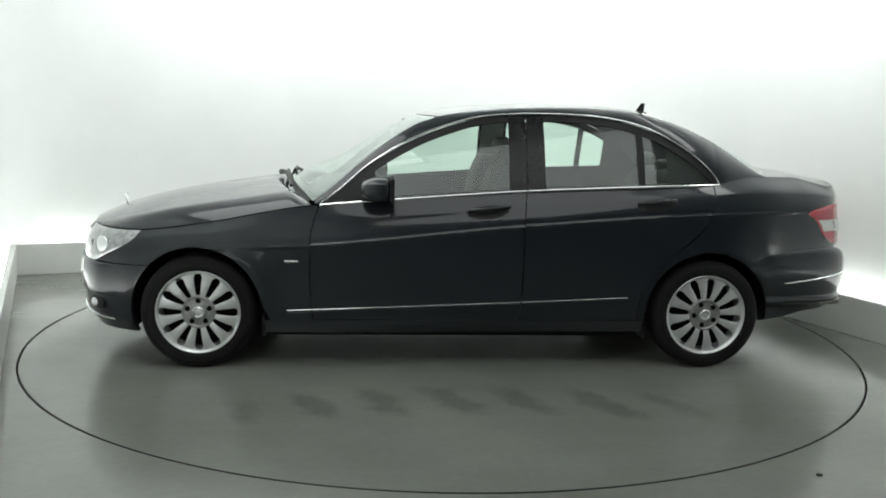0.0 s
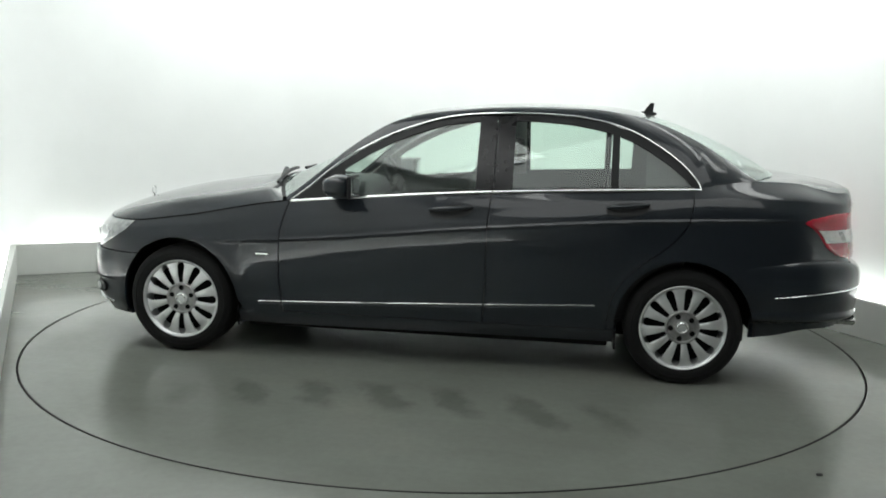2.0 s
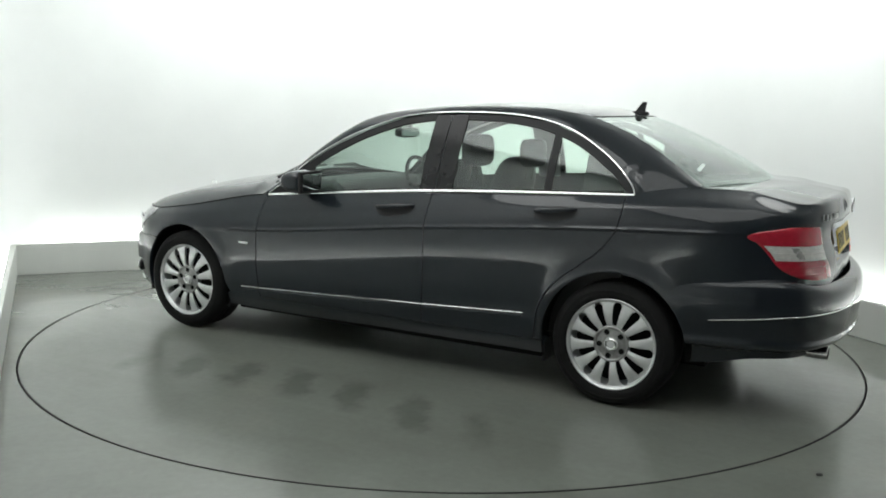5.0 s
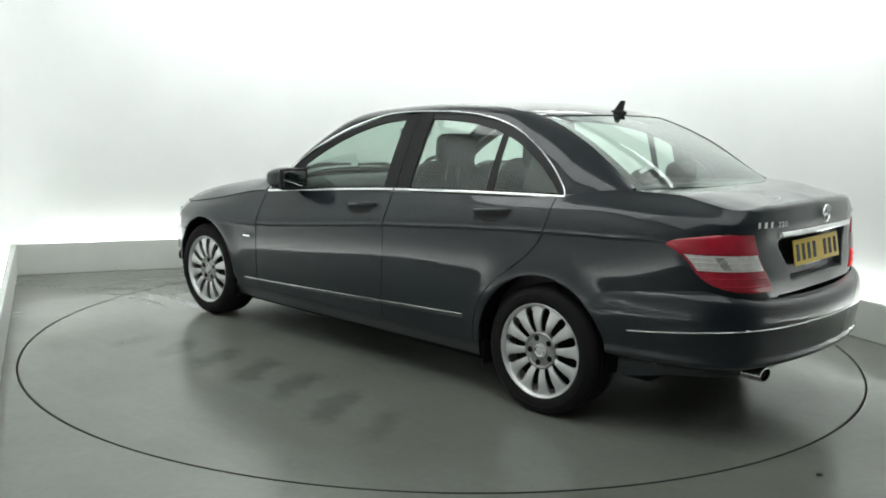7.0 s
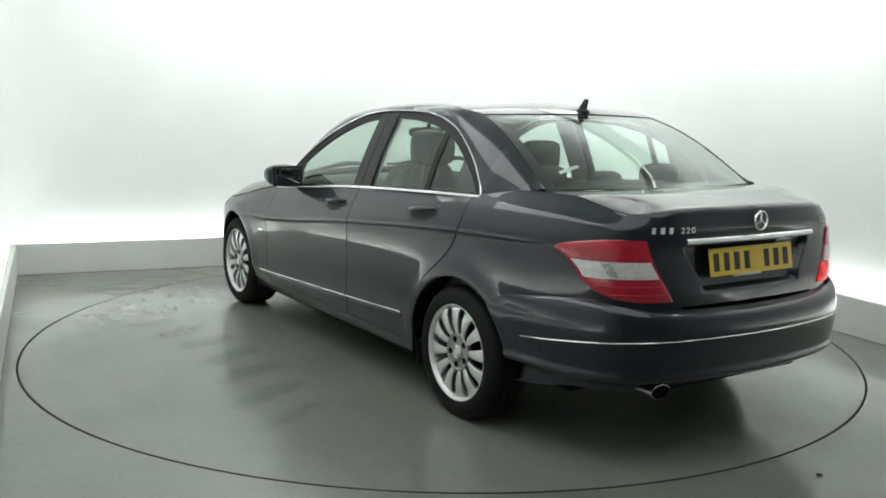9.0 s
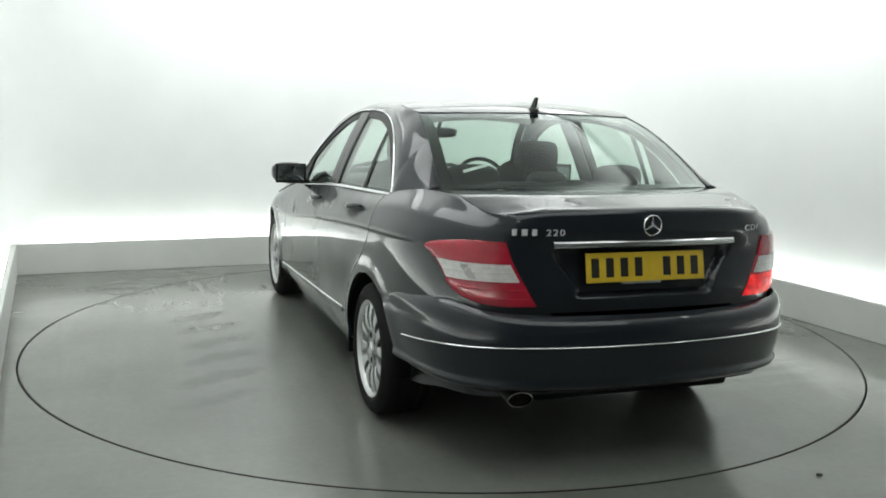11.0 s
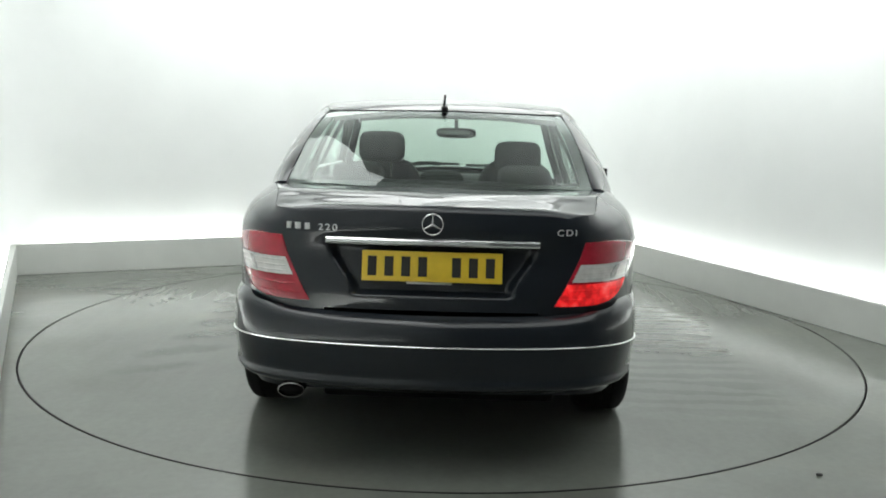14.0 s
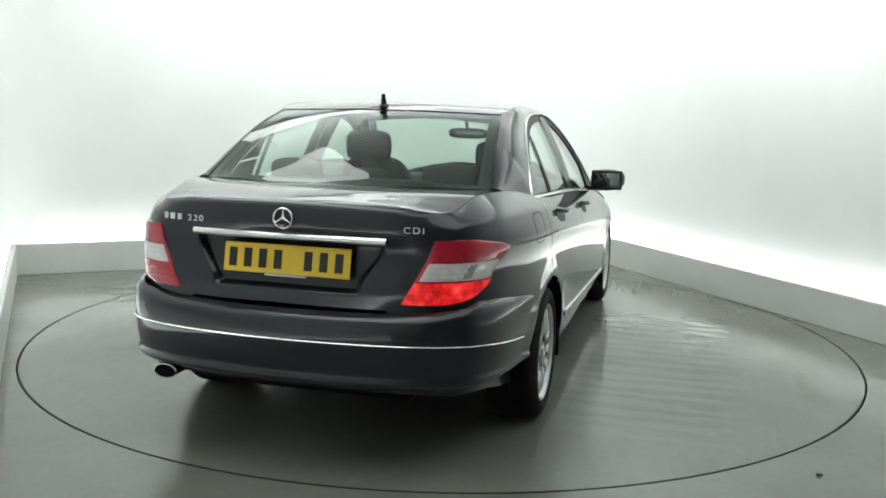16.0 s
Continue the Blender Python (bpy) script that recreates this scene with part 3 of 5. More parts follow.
def fender():
    ue0 = U(1.985)

    def f(a, b):
        u_low = lerp(ue0, U(door_front(0.27) + G2), a)
        x_low = BODY.at(u_low)[0]
        zl = max(bottom_z(u_low) + 0.075 if x_low < 1.1 else -1, arch_z(x_low))
        if x_low > 1.38 and zl < Z_BUMP_F:
            zl = Z_BUMP_F
        zt0 = top_z(u_low)
        z = lerp(zl, zt0, b)
        u = lerp(ue0, U(door_front(z) + G2), a)
        z = lerp(zl, top_z(u) - 0.001, b)
        return body(u, z)
    # columns crowd towards the feet of the arch
    xs = [1.985 - 0.34 * i / 14 for i in range(14)] + [1.38 + (ARCH_R - 0.001) * math.cos(math.pi * i / 40) for i in range(6, 41)] + [1.0 - 0.225 * i / 8 for i in range(9)]
    xs = sorted(set(xs), reverse=True)
    u1 = U(door_front(0.27) + G2)
    sa = sorted({min(1.0, max(0.0, (U(x) - ue0) / (u1 - ue0))) for x in xs} | {0.0, 1.0})
    return patch(f, 0, 60, sa=sa)


def door(front, rear, z_low):
    def f(a, b):
        zl = z_low
        um = lerp(U(front(0.6) - G2), U(rear(0.6) + G2), a)
        z = lerp(zl, top_z(um) - 0.012, b)
        u = lerp(U(front(z) - G2), U(rear(z) + G2), a)
        z = lerp(zl, top_z(u) - 0.012, b)
        u = lerp(U(front(z) - G2), U(rear(z) + G2), a)
        return body(u, z)
    return patch(f, 26, 130)


lid_seam_y = along([(.62, .400), (.645, .405), (.68, .452), (.75, .500), (.85, .552), (.91, .578), (.985, .600), (1.05, .615)])


def u_lid(z):
    return BODY.u_of_y_rear(lid_seam_y(z))


def bumper_top(x):
    return along([(-2.4, .640), (-2.25, .640), (-1.95, .615), (-1.57, .600)])(x)


bumper_edge = along([(-2.4, .636), (-2.34, .645), (-2.28, .664), (-2.21, .682), (-2.10, .690), (-1.97, .680), (-1.88, .663), (-1.77, .650), (-1.57, .640)])


def quarter_upper():
    z0 = 0.60

    def f(a, b):
        zs = lerp(z0, 1.02, b)
        u_low = lerp(U(door_rear(z0) - G2), u_lid(z0), a)
        x_low = BODY.at(u_low)[0]
        az = arch_z(x_low) if abs(x_low + WHEEL_X) < 0.186 else -1
        zl = az if az > 0 else (z0 if x_low > -1.4 else bumper_top(x_low))
        u = lerp(U(door_rear(zs) - G2), u_lid(zs) - G2, a)
        z = lerp(zl, top_z(u) - 0.001, b)
        return body(u, z)
    return patch(f, 64, 110)


def quarter_foot():
    def f(a, b):
        z = lerp(0.275, 0.60, b)
        x1 = -WHEEL_X + math.sqrt(ARCH_R ** 2 - (z - WHEEL_Z) ** 2)
        return body(lerp(U(door_rear(z) - G2), U(x1), a), z)
    return patch(f, 5, 18)


def quarter():
    bm = quarter_upper()
    other = quarter_foot()
    me = bpy.data.meshes.new("tmp")
    other.to_mesh(me)
    other.free()
    bm.from_mesh(me)
    bpy.data.meshes.remove(me)
    bmesh.ops.remove_doubles(bm, verts=bm.verts, dist=0.0004)
    return bm


def sill():
    def f(a, b):
        x = lerp(1.04, -1.04, a)
        u = U(x)
        z = lerp(bottom_z(u) + 0.002, 0.266 + 0.004 * a, b)
        return body(u, z)
    return patch(f, 30, 8, fold=0.05)


both("front_fender", fender, M_PAINT, car, "dark grey metallic front wing")
doors_f = both("front_door", lambda: door(door_front, door_mid, 0.271), M_PAINT, car, "dark grey metallic front door")
doors_r = both("rear_door", lambda: door(door_mid, door_rear, 0.273), M_PAINT, car, "dark grey metallic rear door")
both("rear_quarter_panel", quarter, M_PAINT, car, "dark grey metallic rear quarter panel")
both("sill", sill, M_PAINT, car, "dark lower sill")


# front bumper and nose
def front_bumper():
    def f(a, b):
        z = lerp(0.185, Z_BUMP_F - 0.005, b)
        x1 = WHEEL_X + math.sqrt(max(0, ARCH_R ** 2 - (z - WHEEL_Z) ** 2))
        k = smooth01((BODY.at(lerp(0.0, U(x1), a))[0] - 1.80) / 0.12)
        return body(lerp(0.0, U(x1), a), z, 0.020 * k * smooth01((z - 0.372) / 0.014) * smooth01((0.556 - z) / 0.020))
    return mirrored(patch(f, 44, 60, fold=0.02))


part("front_bumper", front_bumper(), M_PAINT, car, "dark grey front bumper")


def nose():
    def f(a, b):
        u = lerp(0.0, U(1.988), a)
        return body(u, lerp(Z_BUMP_F, top_z(u) - 0.002, b))
    return mirrored(patch(f, 20, 8))


part("nose_panel", nose(), M_PAINT, car)


# rear bumper
RB_O = along([(.335, -.080), (.350, -.040), (.366, -.010), (.380, -.004), (.402, -.010), (.43, -.006), (.47, .0), (.535, .004), (.575, .001), (.605, -.007), (.622, -.022), (.634, -.052), (.640, -.100)])


def rear_bumper_point(u, z, out=0.0):
    x, y = REAR_BUMPER.at(u)
    nx, ny = REAR_BUMPER.normal(u)
    k = smooth01((-1.75 - x) / 0.4)
    top = bumper_edge(x)
    o = RB_O(z if z < 0.535 else 0.535 + (z - 0.535) * 0.105 / (top - 0.535))
    if z > 0.57:
        o *= lerp(0.12, 1.0, k)
    d = math.hypot(x + WHEEL_X, z - WHEEL_Z)
    o += out + 0.007 * math.exp(-((d - ARCH_R - 0.01) / 0.050) ** 2) * (1 if x > -2 else 0)
    return Vector((x + nx * o, y + ny * o, z))


def rear_bumper_low(x):
    return along([(-2.4, .335), (-2.24, .312), (-2.04, .303), (-1.845, .266), (-1.70, .252)])(x)


def rear_bumper():
    RU = REAR_BUMPER.u_of_x

    def f(a, b):
        z = lerp(0.30, 0.61, b)
        x1 = -WHEEL_X - math.sqrt(max(0, ARCH_R ** 2 - (z - WHEEL_Z) ** 2))
        u = lerp(RU(x1), REAR_BUMPER.end, a)
        x = REAR_BUMPER.at(u)[0]
        z = lerp(rear_bumper_low(x), bumper_edge(x) - 0.004, b)
        x1 = -WHEEL_X - math.sqrt(max(0, ARCH_R ** 2 - (z - WHEEL_Z) ** 2))
        u = lerp(RU(x1), REAR_BUMPER.end, a)
        return rear_bumper_point(u, z)
    return mirrored(patch(f, 48, 46, fold=0.02))


part("rear_bumper", rear_bumper(), M_PAINT, car, "dark grey rear bumper")


# boot lid: rear face and deck
def lid_point(u, z, out=0.0):
    p = body(u, z, out)
    y = abs(p.y)
    # recess that holds the number plate
    half = lerp(0.300, 0.385, smooth01((z - 0.715) / 0.17))
    d = smooth01((half + 0.008 - y) / 0.034) * smooth01((z - 0.696) / 0.022) * smooth01((0.897 - z) / 0.010)
    p.x += 0.034 * d
    # rounded trailing edge
    r = 0.024 * smooth01((u - u_lid(1.0)) / 0.12)
    e = z - (top_z(u) - r)
    if r > 1e-4 and e > 0:
        nx, ny = BODY.normal(u)
        back = r - math.sqrt(max(0.0, r * r - e * e))
        p.x -= nx * back
        p.y -= ny * back
    return p


def lid_face():
    def f(a, b):
        z = lerp(0.648, top_z(BODY.end) - 0.0, b)
        u = lerp(u_lid(z) + G2, BODY.end, a)
        return lid_point(u, lerp(0.648, top_z(u), b))
    return mirrored(patch(f, 60, 90, fold=0.012))


part("boot_lid", lid_face(), M_PAINT, car, "dark grey boot lid with number plate recess")

U_GC = U(-1.72)


def deck_edge(b):
    u = lerp(U_GC, u_lid(1.04), b)
    return body(u, top_z(u))


def deck():
    def centre(b):
        return Vector((lerp(-1.915, -2.254, b), 0, 1.079 - 0.010 * b - 0.030 * b * b))

    def front(a):
        e = deck_edge(0)
        return Vector((lerp(e.x, -1.915, math.sin(a * math.pi / 2)), e.y * (1 - a), lerp(e.z, 1.079, a)))

    def rear(a):
        u = lerp(u_lid(1.04) + G2, BODY.end, a)
        return lid_point(u, top_z(u))

    def f(a, b):
        a2 = lerp(0.004, 1, a)
        E0, E1, C0, C1 = deck_edge(0), rear(0), centre(0), rear(1)
        e = deck_edge(b)
        if b > 0.999:
            e = rear(0)
        return e * (1 - a2) + centre(b) * a2 + front(a2) * (1 - b) + rear(a2) * b - (E0 * (1 - a2) * (1 - b) + E1 * (1 - a2) * b + C0 * a2 * (1 - b) + C1 * a2 * b)
    return mirrored(patch(f, 26, 26, fold=0.01, out=Vector((0, 0, 1))))


part("boot_deck", deck(), M_PAINT, car, "dark grey top of the boot lid")


# bonnet
def hood_edge(b):
    u = lerp(U(0.79), U(2.00), b)
    return body(u, top_z(u))


hood_c = along([(.98, .978), (1.19, .949), (1.53, .900), (1.80, .838), (1.98, .778), (2.07, .738), (2.12, .712)])


def hood():
    def centre(b):
        x = lerp(0.985, 2.087, b)
        return Vector((x, 0, hood_c(x)))

    def back(a):
        e = hood_edge(0)
        s = math.sin(a * math.pi / 2)
        return Vector((lerp(e.x, 0.985, s), e.y * (1 - a), lerp(e.z, 0.975, s)))

    def front(a):
        u = lerp(U(2.00), 0.0, a)
        p = body(u, top_z(u))
        return p

    def f(a, b):
        E0, E1, C0, C1 = hood_edge(0), front(0), centre(0), front(1)
        p = hood_edge(b) * (1 - a) + centre(b) * a + back(a) * (1 - b) + front(a) * b - (E0 * (1 - a) * (1 - b) + E1 * (1 - a) * b + C0 * a * (1 - b) + C1 * a * b)
        # rounded shoulder up to a crease, then a nearly flat middle
        g = 0.62 * (1 - (1 - a / 0.22) ** 2) if a < 0.22 else 0.62 + 0.487 * (a - 0.22)
        p.z += (centre(b).z - hood_edge(b).z) * (g - a) * smooth01(b / 0.06) * (1 - b ** 5)
        return p
    return mirrored(patch(f, 60, 36, fold=0.012, out=Vector((0, 0, 1))))


part("bonnet", hood(), M_PAINT, car, "dark grey bonnet")
both("bonnet_seam", lambda: tube([hood_edge(i / 40) + Vector((0, 0.001, 0.0005)) for i in range(41)], 0.0032, seg=6), M_DARK, car, "dark seam beside the bonnet")

# ---- greenhouse ----
belt_z = along([(.745, .884), (.345, .920), (-.37, .976), (-.9, 1.003), (-1.40, 1.022)])
DLO_TOP = along([(.745, .884), (.70, .918), (.649, .958), (.498, 1.088), (.347, 1.187), (.195, 1.263), (.043, 1.318), (-.109, 1.357), (-.263, 1.375), (-.418, 1.382),
                 (-.574, 1.383), (-.732, 1.377), (-.89, 1.358), (-1.052, 1.315), (-1.217, 1.231), (-1.330, 1.150), (-1.395, 1.085), (-1.425, 1.045), (-1.434, 1.022)])
belt_y_cache = {}


def belt_y(x):
    k = round(x, 4)
    if k not in belt_y_cache:
        u = U(max(-1.42, min(0.79, x)))
        belt_y_cache[k] = body(u, top_z(u)).y
    return belt_y_cache[k]


def side_glass(x, z, out=0.0):
    dz = max(0.0, z - belt_z(x))
    y = belt_y(x) - 0.003 - 0.34 * dz - 0.30 * dz * dz
    return Vector((x, y + out * 0.92, z + out * 0.38))


def edge(x):
    """Lower rim of the roof shell at x: the window arch, then the top of the quarter panel."""
    if x >= -1.434:
        p = side_glass(x, DLO_TOP(x))
        return p.y, p.z
    t = smooth01((-1.434 - x) / 0.06)
    u = U(x)
    q = body(u, top_z(u))
    p = side_glass(-1.434, 1.022)
    return lerp(p.y, q.y, t), lerp(p.z, q.z, t)


ROOF_C = along([(1.0, .974), (.93, .990), (.86, 1.020), (.673, 1.106), (.501, 1.208), (.328, 1.309), (.207, 1.364), (.05, 1.402), (-.15, 1.424), (-.35, 1.440), (-.60, 1.448),
                (-.85, 1.444), (-1.05, 1.427), (-1.22, 1.391), (-1.457, 1.310), (-1.647, 1.230), (-1.80, 1.150), (-1.915, 1.083), (-2.0, 1.066)])


CROWN = along([(.95, .20), (.80, .25), (.62, .20), (.45, .145), (.12, .100), (-.3, .080), (-.9, .085), (-1.13, .115), (-1.40, .165), (-1.74, .285), (-1.92, .24)])


def roof_z(x, y):
    return ROOF_C(x) - CROWN(x) * y * y


INNER = along([(.80, .020), (.60, .042), (.35, .050), (.12, .055), (-.3, .060), (-.9, .062), (-1.12, .070)])
REAR_Y = along([(-1.12, .562), (-1.30, .590), (-1.50, .622), (-1.74, .655), (-1.92, .665)])


def inner_y(x):
    """Where glass or roof skin begins, inside the pillars and rails."""
    front = edge(max(x, -1.2))[0] - INNER(x)
    k = smooth01((-0.98 - x) / 0.16)
    return lerp(front, REAR_Y(x), k)


def rail():
    def f(a, b):
        x = lerp(0.772, -1.722, a)
        ye, ze = edge(x)
        yi = inner_y(x)
        if yi > ye - 0.002:
            yi = ye - 0.002
        E, I = Vector((0, ye, ze)), Vector((0, yi, max(ze + 0.001, roof_z(x, yi))))
        d = I - E
        n = Vector((0, d.z, -d.y)).normalized()
        C = (E + I) * 0.5 + n * (0.20 * d.length)
        p = E * (1 - b) ** 2 + C * (2 * b * (1 - b)) + I * b * b
        p.x = x
        return p
    sa = [i / 90 for i in range(91)]
    extra = [(0.772 + 1.434) / 2.494 + d for d in (-.006, -.003, -.0015, .0015, .003, .006)]
    return patch(f, 90, 10, fold=0.010, sa=sorted(sa + extra), out=Vector((0, 1, 1)))


both("roof_rail", rail, M_PAINT, car, "dark grey windscreen pillar, roof rail and rear pillar")


def across(x_of, y_in, na, nb, drop=0.0, span=1.0, fold=0.006):
    """A sheet across the car between two lines in x that bow with |a|."""
    def f(a, b):
        s = lerp(1, -1, a) * span
        x = x_of(s, b)
        y = s * y_in(x)
        return Vector((x, y, roof_z(x, y) - drop))
    return patch(f, na, nb, fold=fold, out=Vector((0, 0, 1)))


def ws_top(s):
    return 0.205 - 0.095 * s * s


def rg_top(s):
    return -1.235 + 0.105 * s * s


def rg_low(s):
    return -1.915 + 0.190 * s * s


part("roof_skin", across(lambda s, b: lerp(ws_top(s) - 0.004, rg_top(s) + 0.004, b), inner_y, 40, 40, 0.0, 0.994), M_PAINT, car, "dark grey roof")
windscreen = part("windscreen", across(lambda s, b: lerp(ws_top(s), 0.945 - 0.165 * s * s, b), lambda x: inner_y(x) - 0.004, 28, 28, 0.004), M_GLASS, car, "clear tinted windscreen")
rear_window = part("rear_window", across(lambda s, b: lerp(rg_top(s), rg_low(s), b), lambda x: inner_y(x) - 0.003, 32, 28, 0.004), M_GLASS, car, "tinted heated rear window")
for g in (windscreen, rear_window):
    g.visible_shadow = False
# dark printed borders of the two screens
for name, fa, fb, own in (("glass_border", rg_top, rg_low, rear_window), ("glass_border", ws_top, lambda s: 0.945 - 0.165 * s * s, windscreen)):
    bm = bmesh.new()
    for lo, hi, s0, s1 in ((0.0, 0.075, 1, -1), (0.95, 1.0, 1, -1)):
        patch(lambda a, b: (lambda s, t: Vector((lerp(fa(s), fb(s), t), s * (inner_y(lerp(fa(s), fb(s), t)) - 0.006), roof_z(lerp(fa(s), fb(s), t), s * (inner_y(lerp(fa(s), fb(s), t)) - 0.006)) - 0.009)))(lerp(s0, s1, a), lerp(lo, hi, b)),
              30, 3, fold=0, bm=bm, out=Vector((0, 0, 1)))
    for s0, s1 in ((1, 0.925), (-1, -0.925)):
        patch(lambda a, b: (lambda s, t: Vector((lerp(fa(s), fb(s), t), s * (inner_y(lerp(fa(s), fb(s), t)) - 0.006), roof_z(lerp(fa(s), fb(s), t), s * (inner_y(lerp(fa(s), fb(s), t)) - 0.006)) - 0.009)))(lerp(s0, s1, a), b),
              2, 24, fold=0, bm=bm, out=Vector((0, 0, 1)))
    part(name, bm, M_GLOSSBLACK, own, "black printed glass border")
# small sticker inside the rear window
bm = patch(lambda a, b: (lambda y, x: Vector((x, y, roof_z(x, y) - 0.012)))(lerp(0.53, 0.425, a), lerp(-1.655, -1.672, b)), 6, 1, fold=0.001, out=Vector((0, 0, 1)))
part("window_sticker", bm, M_WHITEINK, rear_window, "small white window sticker")
# cowl under the windscreen
part("cowl", across(lambda s, b: lerp(0.90 - 0.165 * s * s, 1.04 - 0.20 * s * s, b), lambda x: edge(min(0.76, x))[0] - 0.075, 24, 5, 0.014), M_BLACK, car, "black plastic scuttle panel")

# side windows
XB0, XB1 = -0.275, -0.462         # B pillar
XQ0, XQ1 = -0.985, -1.012         # divider of the rear door


def window_patch(x0, x1, low, cut, out, na=24, nb=10, lean=0.0, fold=0.004):
    def f(a, b):
        x = lerp(x0, x1, a)
        zl = belt_z(x) + low
        zt = max(zl + 0.0005, DLO_TOP(x) - cut)
        z = lerp(zl, zt, b)
        return side_glass(x + lean * (z - 1.0), z, out)
    return patch(f, na, nb, fold=fold, out=Vector((0, 1, 0.3)))


for side in (0, 1):
    fl = flipped if side else (lambda b: b)
    fd, rd = doors_f[side], doors_r[side]
    g1 = part("side_window", fl(window_patch(0.640, XB0, 0.006, 0.030, -0.012)), M_GLASS, fd, "tinted front door window")
    g2 = part("side_window", fl(window_patch(XB1, XQ0, 0.006, 0.030, -0.012)), M_GLASS, rd, "tinted rear door window")
    g3 = part("quarter_light", fl(window_patch(XQ1, -1.405, 0.006, 0.030, -0.012)), M_GLASS, rd, "small tinted quarter light")
    for g in (g1, g2, g3):
        g.visible_shadow = False
    part("door_pillar", fl(window_patch(XB0 + 0.004, -0.364, 0.002, 0.012, -0.004, 4, 12)), M_GLOSSBLACK, fd, "gloss black door pillar")
    part("door_pillar", fl(window_patch(-0.369, XB1 - 0.004, 0.002, 0.012, -0.004, 4, 12)), M_GLOSSBLACK, rd, "gloss black door pillar")
    part("window_divider", fl(window_patch(XQ0 + 0.006, XQ1 - 0.006, 0.002, 0.012, -0.006, 3, 12)), M_BLACK, rd, "black window divider")
    part("mirror_sail", fl(window_patch(0.742, 0.455, 0.002, 0.008, -0.004, 14, 6)), M_BLACK, fd, "black triangular mirror base")

    # upper window frames
    def frame_strip(x0, x1, n):
        def f(a, b):
            x = lerp(x0, x1, a)
            zt = DLO_TOP(x) - 0.006
            zl = max(belt_z(x) + 0.002, DLO_TOP(x) - 0.036 - 0.02 * smooth01(abs(x + 0.4) / 1.0))
            return side_glass(x, lerp(min(zl, zt), zt, b), -0.006)
        return patch(f, n, 3, fold=0.012, out=Vector((0, 1, 0.3)))
    part("window_frame", fl(frame_strip(0.735, XB0, 40)), M_BLACK, fd, "black upper window frame")
    part("window_frame", fl(frame_strip(XB1, -1.425, 44)), M_BLACK, rd, "black upper window frame")

    # chrome: arch over the windows and belt bars
    xs = [0.742 - 1.0 * i / 40 for i in range(41)] + [-0.258 - 0.96 * i / 30 for i in range(1, 31)] + [-1.218 - 0.216 * math.sin(i / 16 * math.pi / 2) for i in range(1, 17)]
    pts = [side_glass(x, DLO_TOP(x)) for x in xs]
    part("window_arch_trim", fl(sweep(pts, [(0, 0.9, 0.42)] * len(pts), 0.006, 0.0085)), M_CHROME, car, "chrome window surround")
    for x0, x1, own in ((0.745, -0.361, fd), (-0.367, -1.437, rd)):
        pts = []
        for i in range(25):
            x = lerp(x0, x1, i / 24)
            pts.append(Vector((x, belt_y(x) + 0.001, belt_z(x) - 0.006)))
        part("belt_trim", fl(sweep(pts, [(0, 0.95, 0.25)] * 25, 0.007, 0.015)), M_CHROME, own, "chrome window sill trim")

# chrome strip low on the doors
strip_z = along([(.95, .320), (.78, .326), (-.35, .374), (-.93, .402)])
for side in (0, 1):
    fl = flipped if side else (lambda b: b)
    for x0, x1, own in ((0.912, door_front(.33) + 0.006, car), (door_front(.33) - 0.006, door_mid(.36) + 0.005, doors_f[side]), (door_mid(.36) - 0.005, -0.925, doors_r[side])):
        pts = [body_x(lerp(x0, x1, i / 16), strip_z(lerp(x0, x1, i / 16)), 0.0) for i in range(17)]
        part("side_strip", fl(sweep(pts, [(0, 1, 0.0)] * 17, 0.007, 0.009)), M_CHROME, own, "thin chrome side strip")
        dark = [body_x(lerp(x0, x1, i / 16), strip_z(lerp(x0, x1, i / 16)) - 0.016, 0.0) for i in range(17)]
        part("rubbing_strip", fl(sweep(dark, [(0, 1, 0)] * 17, 0.006, 0.020)), M_PAINT, own)
    # door handles over flat black ellipses that stand for the shaded recesses
    for x0, x1, z0, own in ((-0.035, -0.265, 0.868, doors_f[side]), (-0.965, -1.175, 0.918, doors_r[side])):
        xc = (x0 + x1) / 2
        def recess_shade(a, b):
            ang = 2 * math.pi * a
            x = xc + 0.112 * b * math.cos(ang)
            z = z0 - 0.010 + 0.035 * b * math.sin(ang) + 0.10 * (xc - x)
            return body_x(x, z, 0.0025 - 0.001 * b)
        part("handle_recess_shade", fl(patch(recess_shade, 24, 4, fold=0, out=Vector((0, 1, 0)))), M_BLACK, own, "black ellipse for the shaded recess behind the handle")
        pts = []
        for i in range(15):
            t = i / 14
            x = lerp(x0, x1, t)
            pts.append(body_x(x, z0 + 0.010 + 0.10 * (xc - x), 0.006 + 0.030 * math.sin(math.pi * t) ** 0.6))
        part("door_handle", fl(tube(pts, [0.007 + 0.004 * math.sin(math.pi * i / 14) for i in range(15)], squash=1.15)), M_PAINT, own, "dark grey bow door handle")

# bumper strips
RU = REAR_BUMPER.u_of_x
rb_strip_z = along([(-2.385, .530), (-2.30, .528), (-2.18, .520), (-2.0, .500), (-1.82, .480)])
us = [lerp(RU(-1.825), REAR_BUMPER.end, i / 40) for i in range(41)]
half = []
for u in us:
    x = REAR_BUMPER.at(u)[0]
    nx, ny = REAR_BUMPER.normal(u)
    half.append((rear_bumper_point(u, rb_strip_z(x), 0.0), (nx, ny, 0)))
pts = [p for p, _ in half] + [Vector((p.x, -p.y, p.z)) for p, _ in half[-2::-1]]
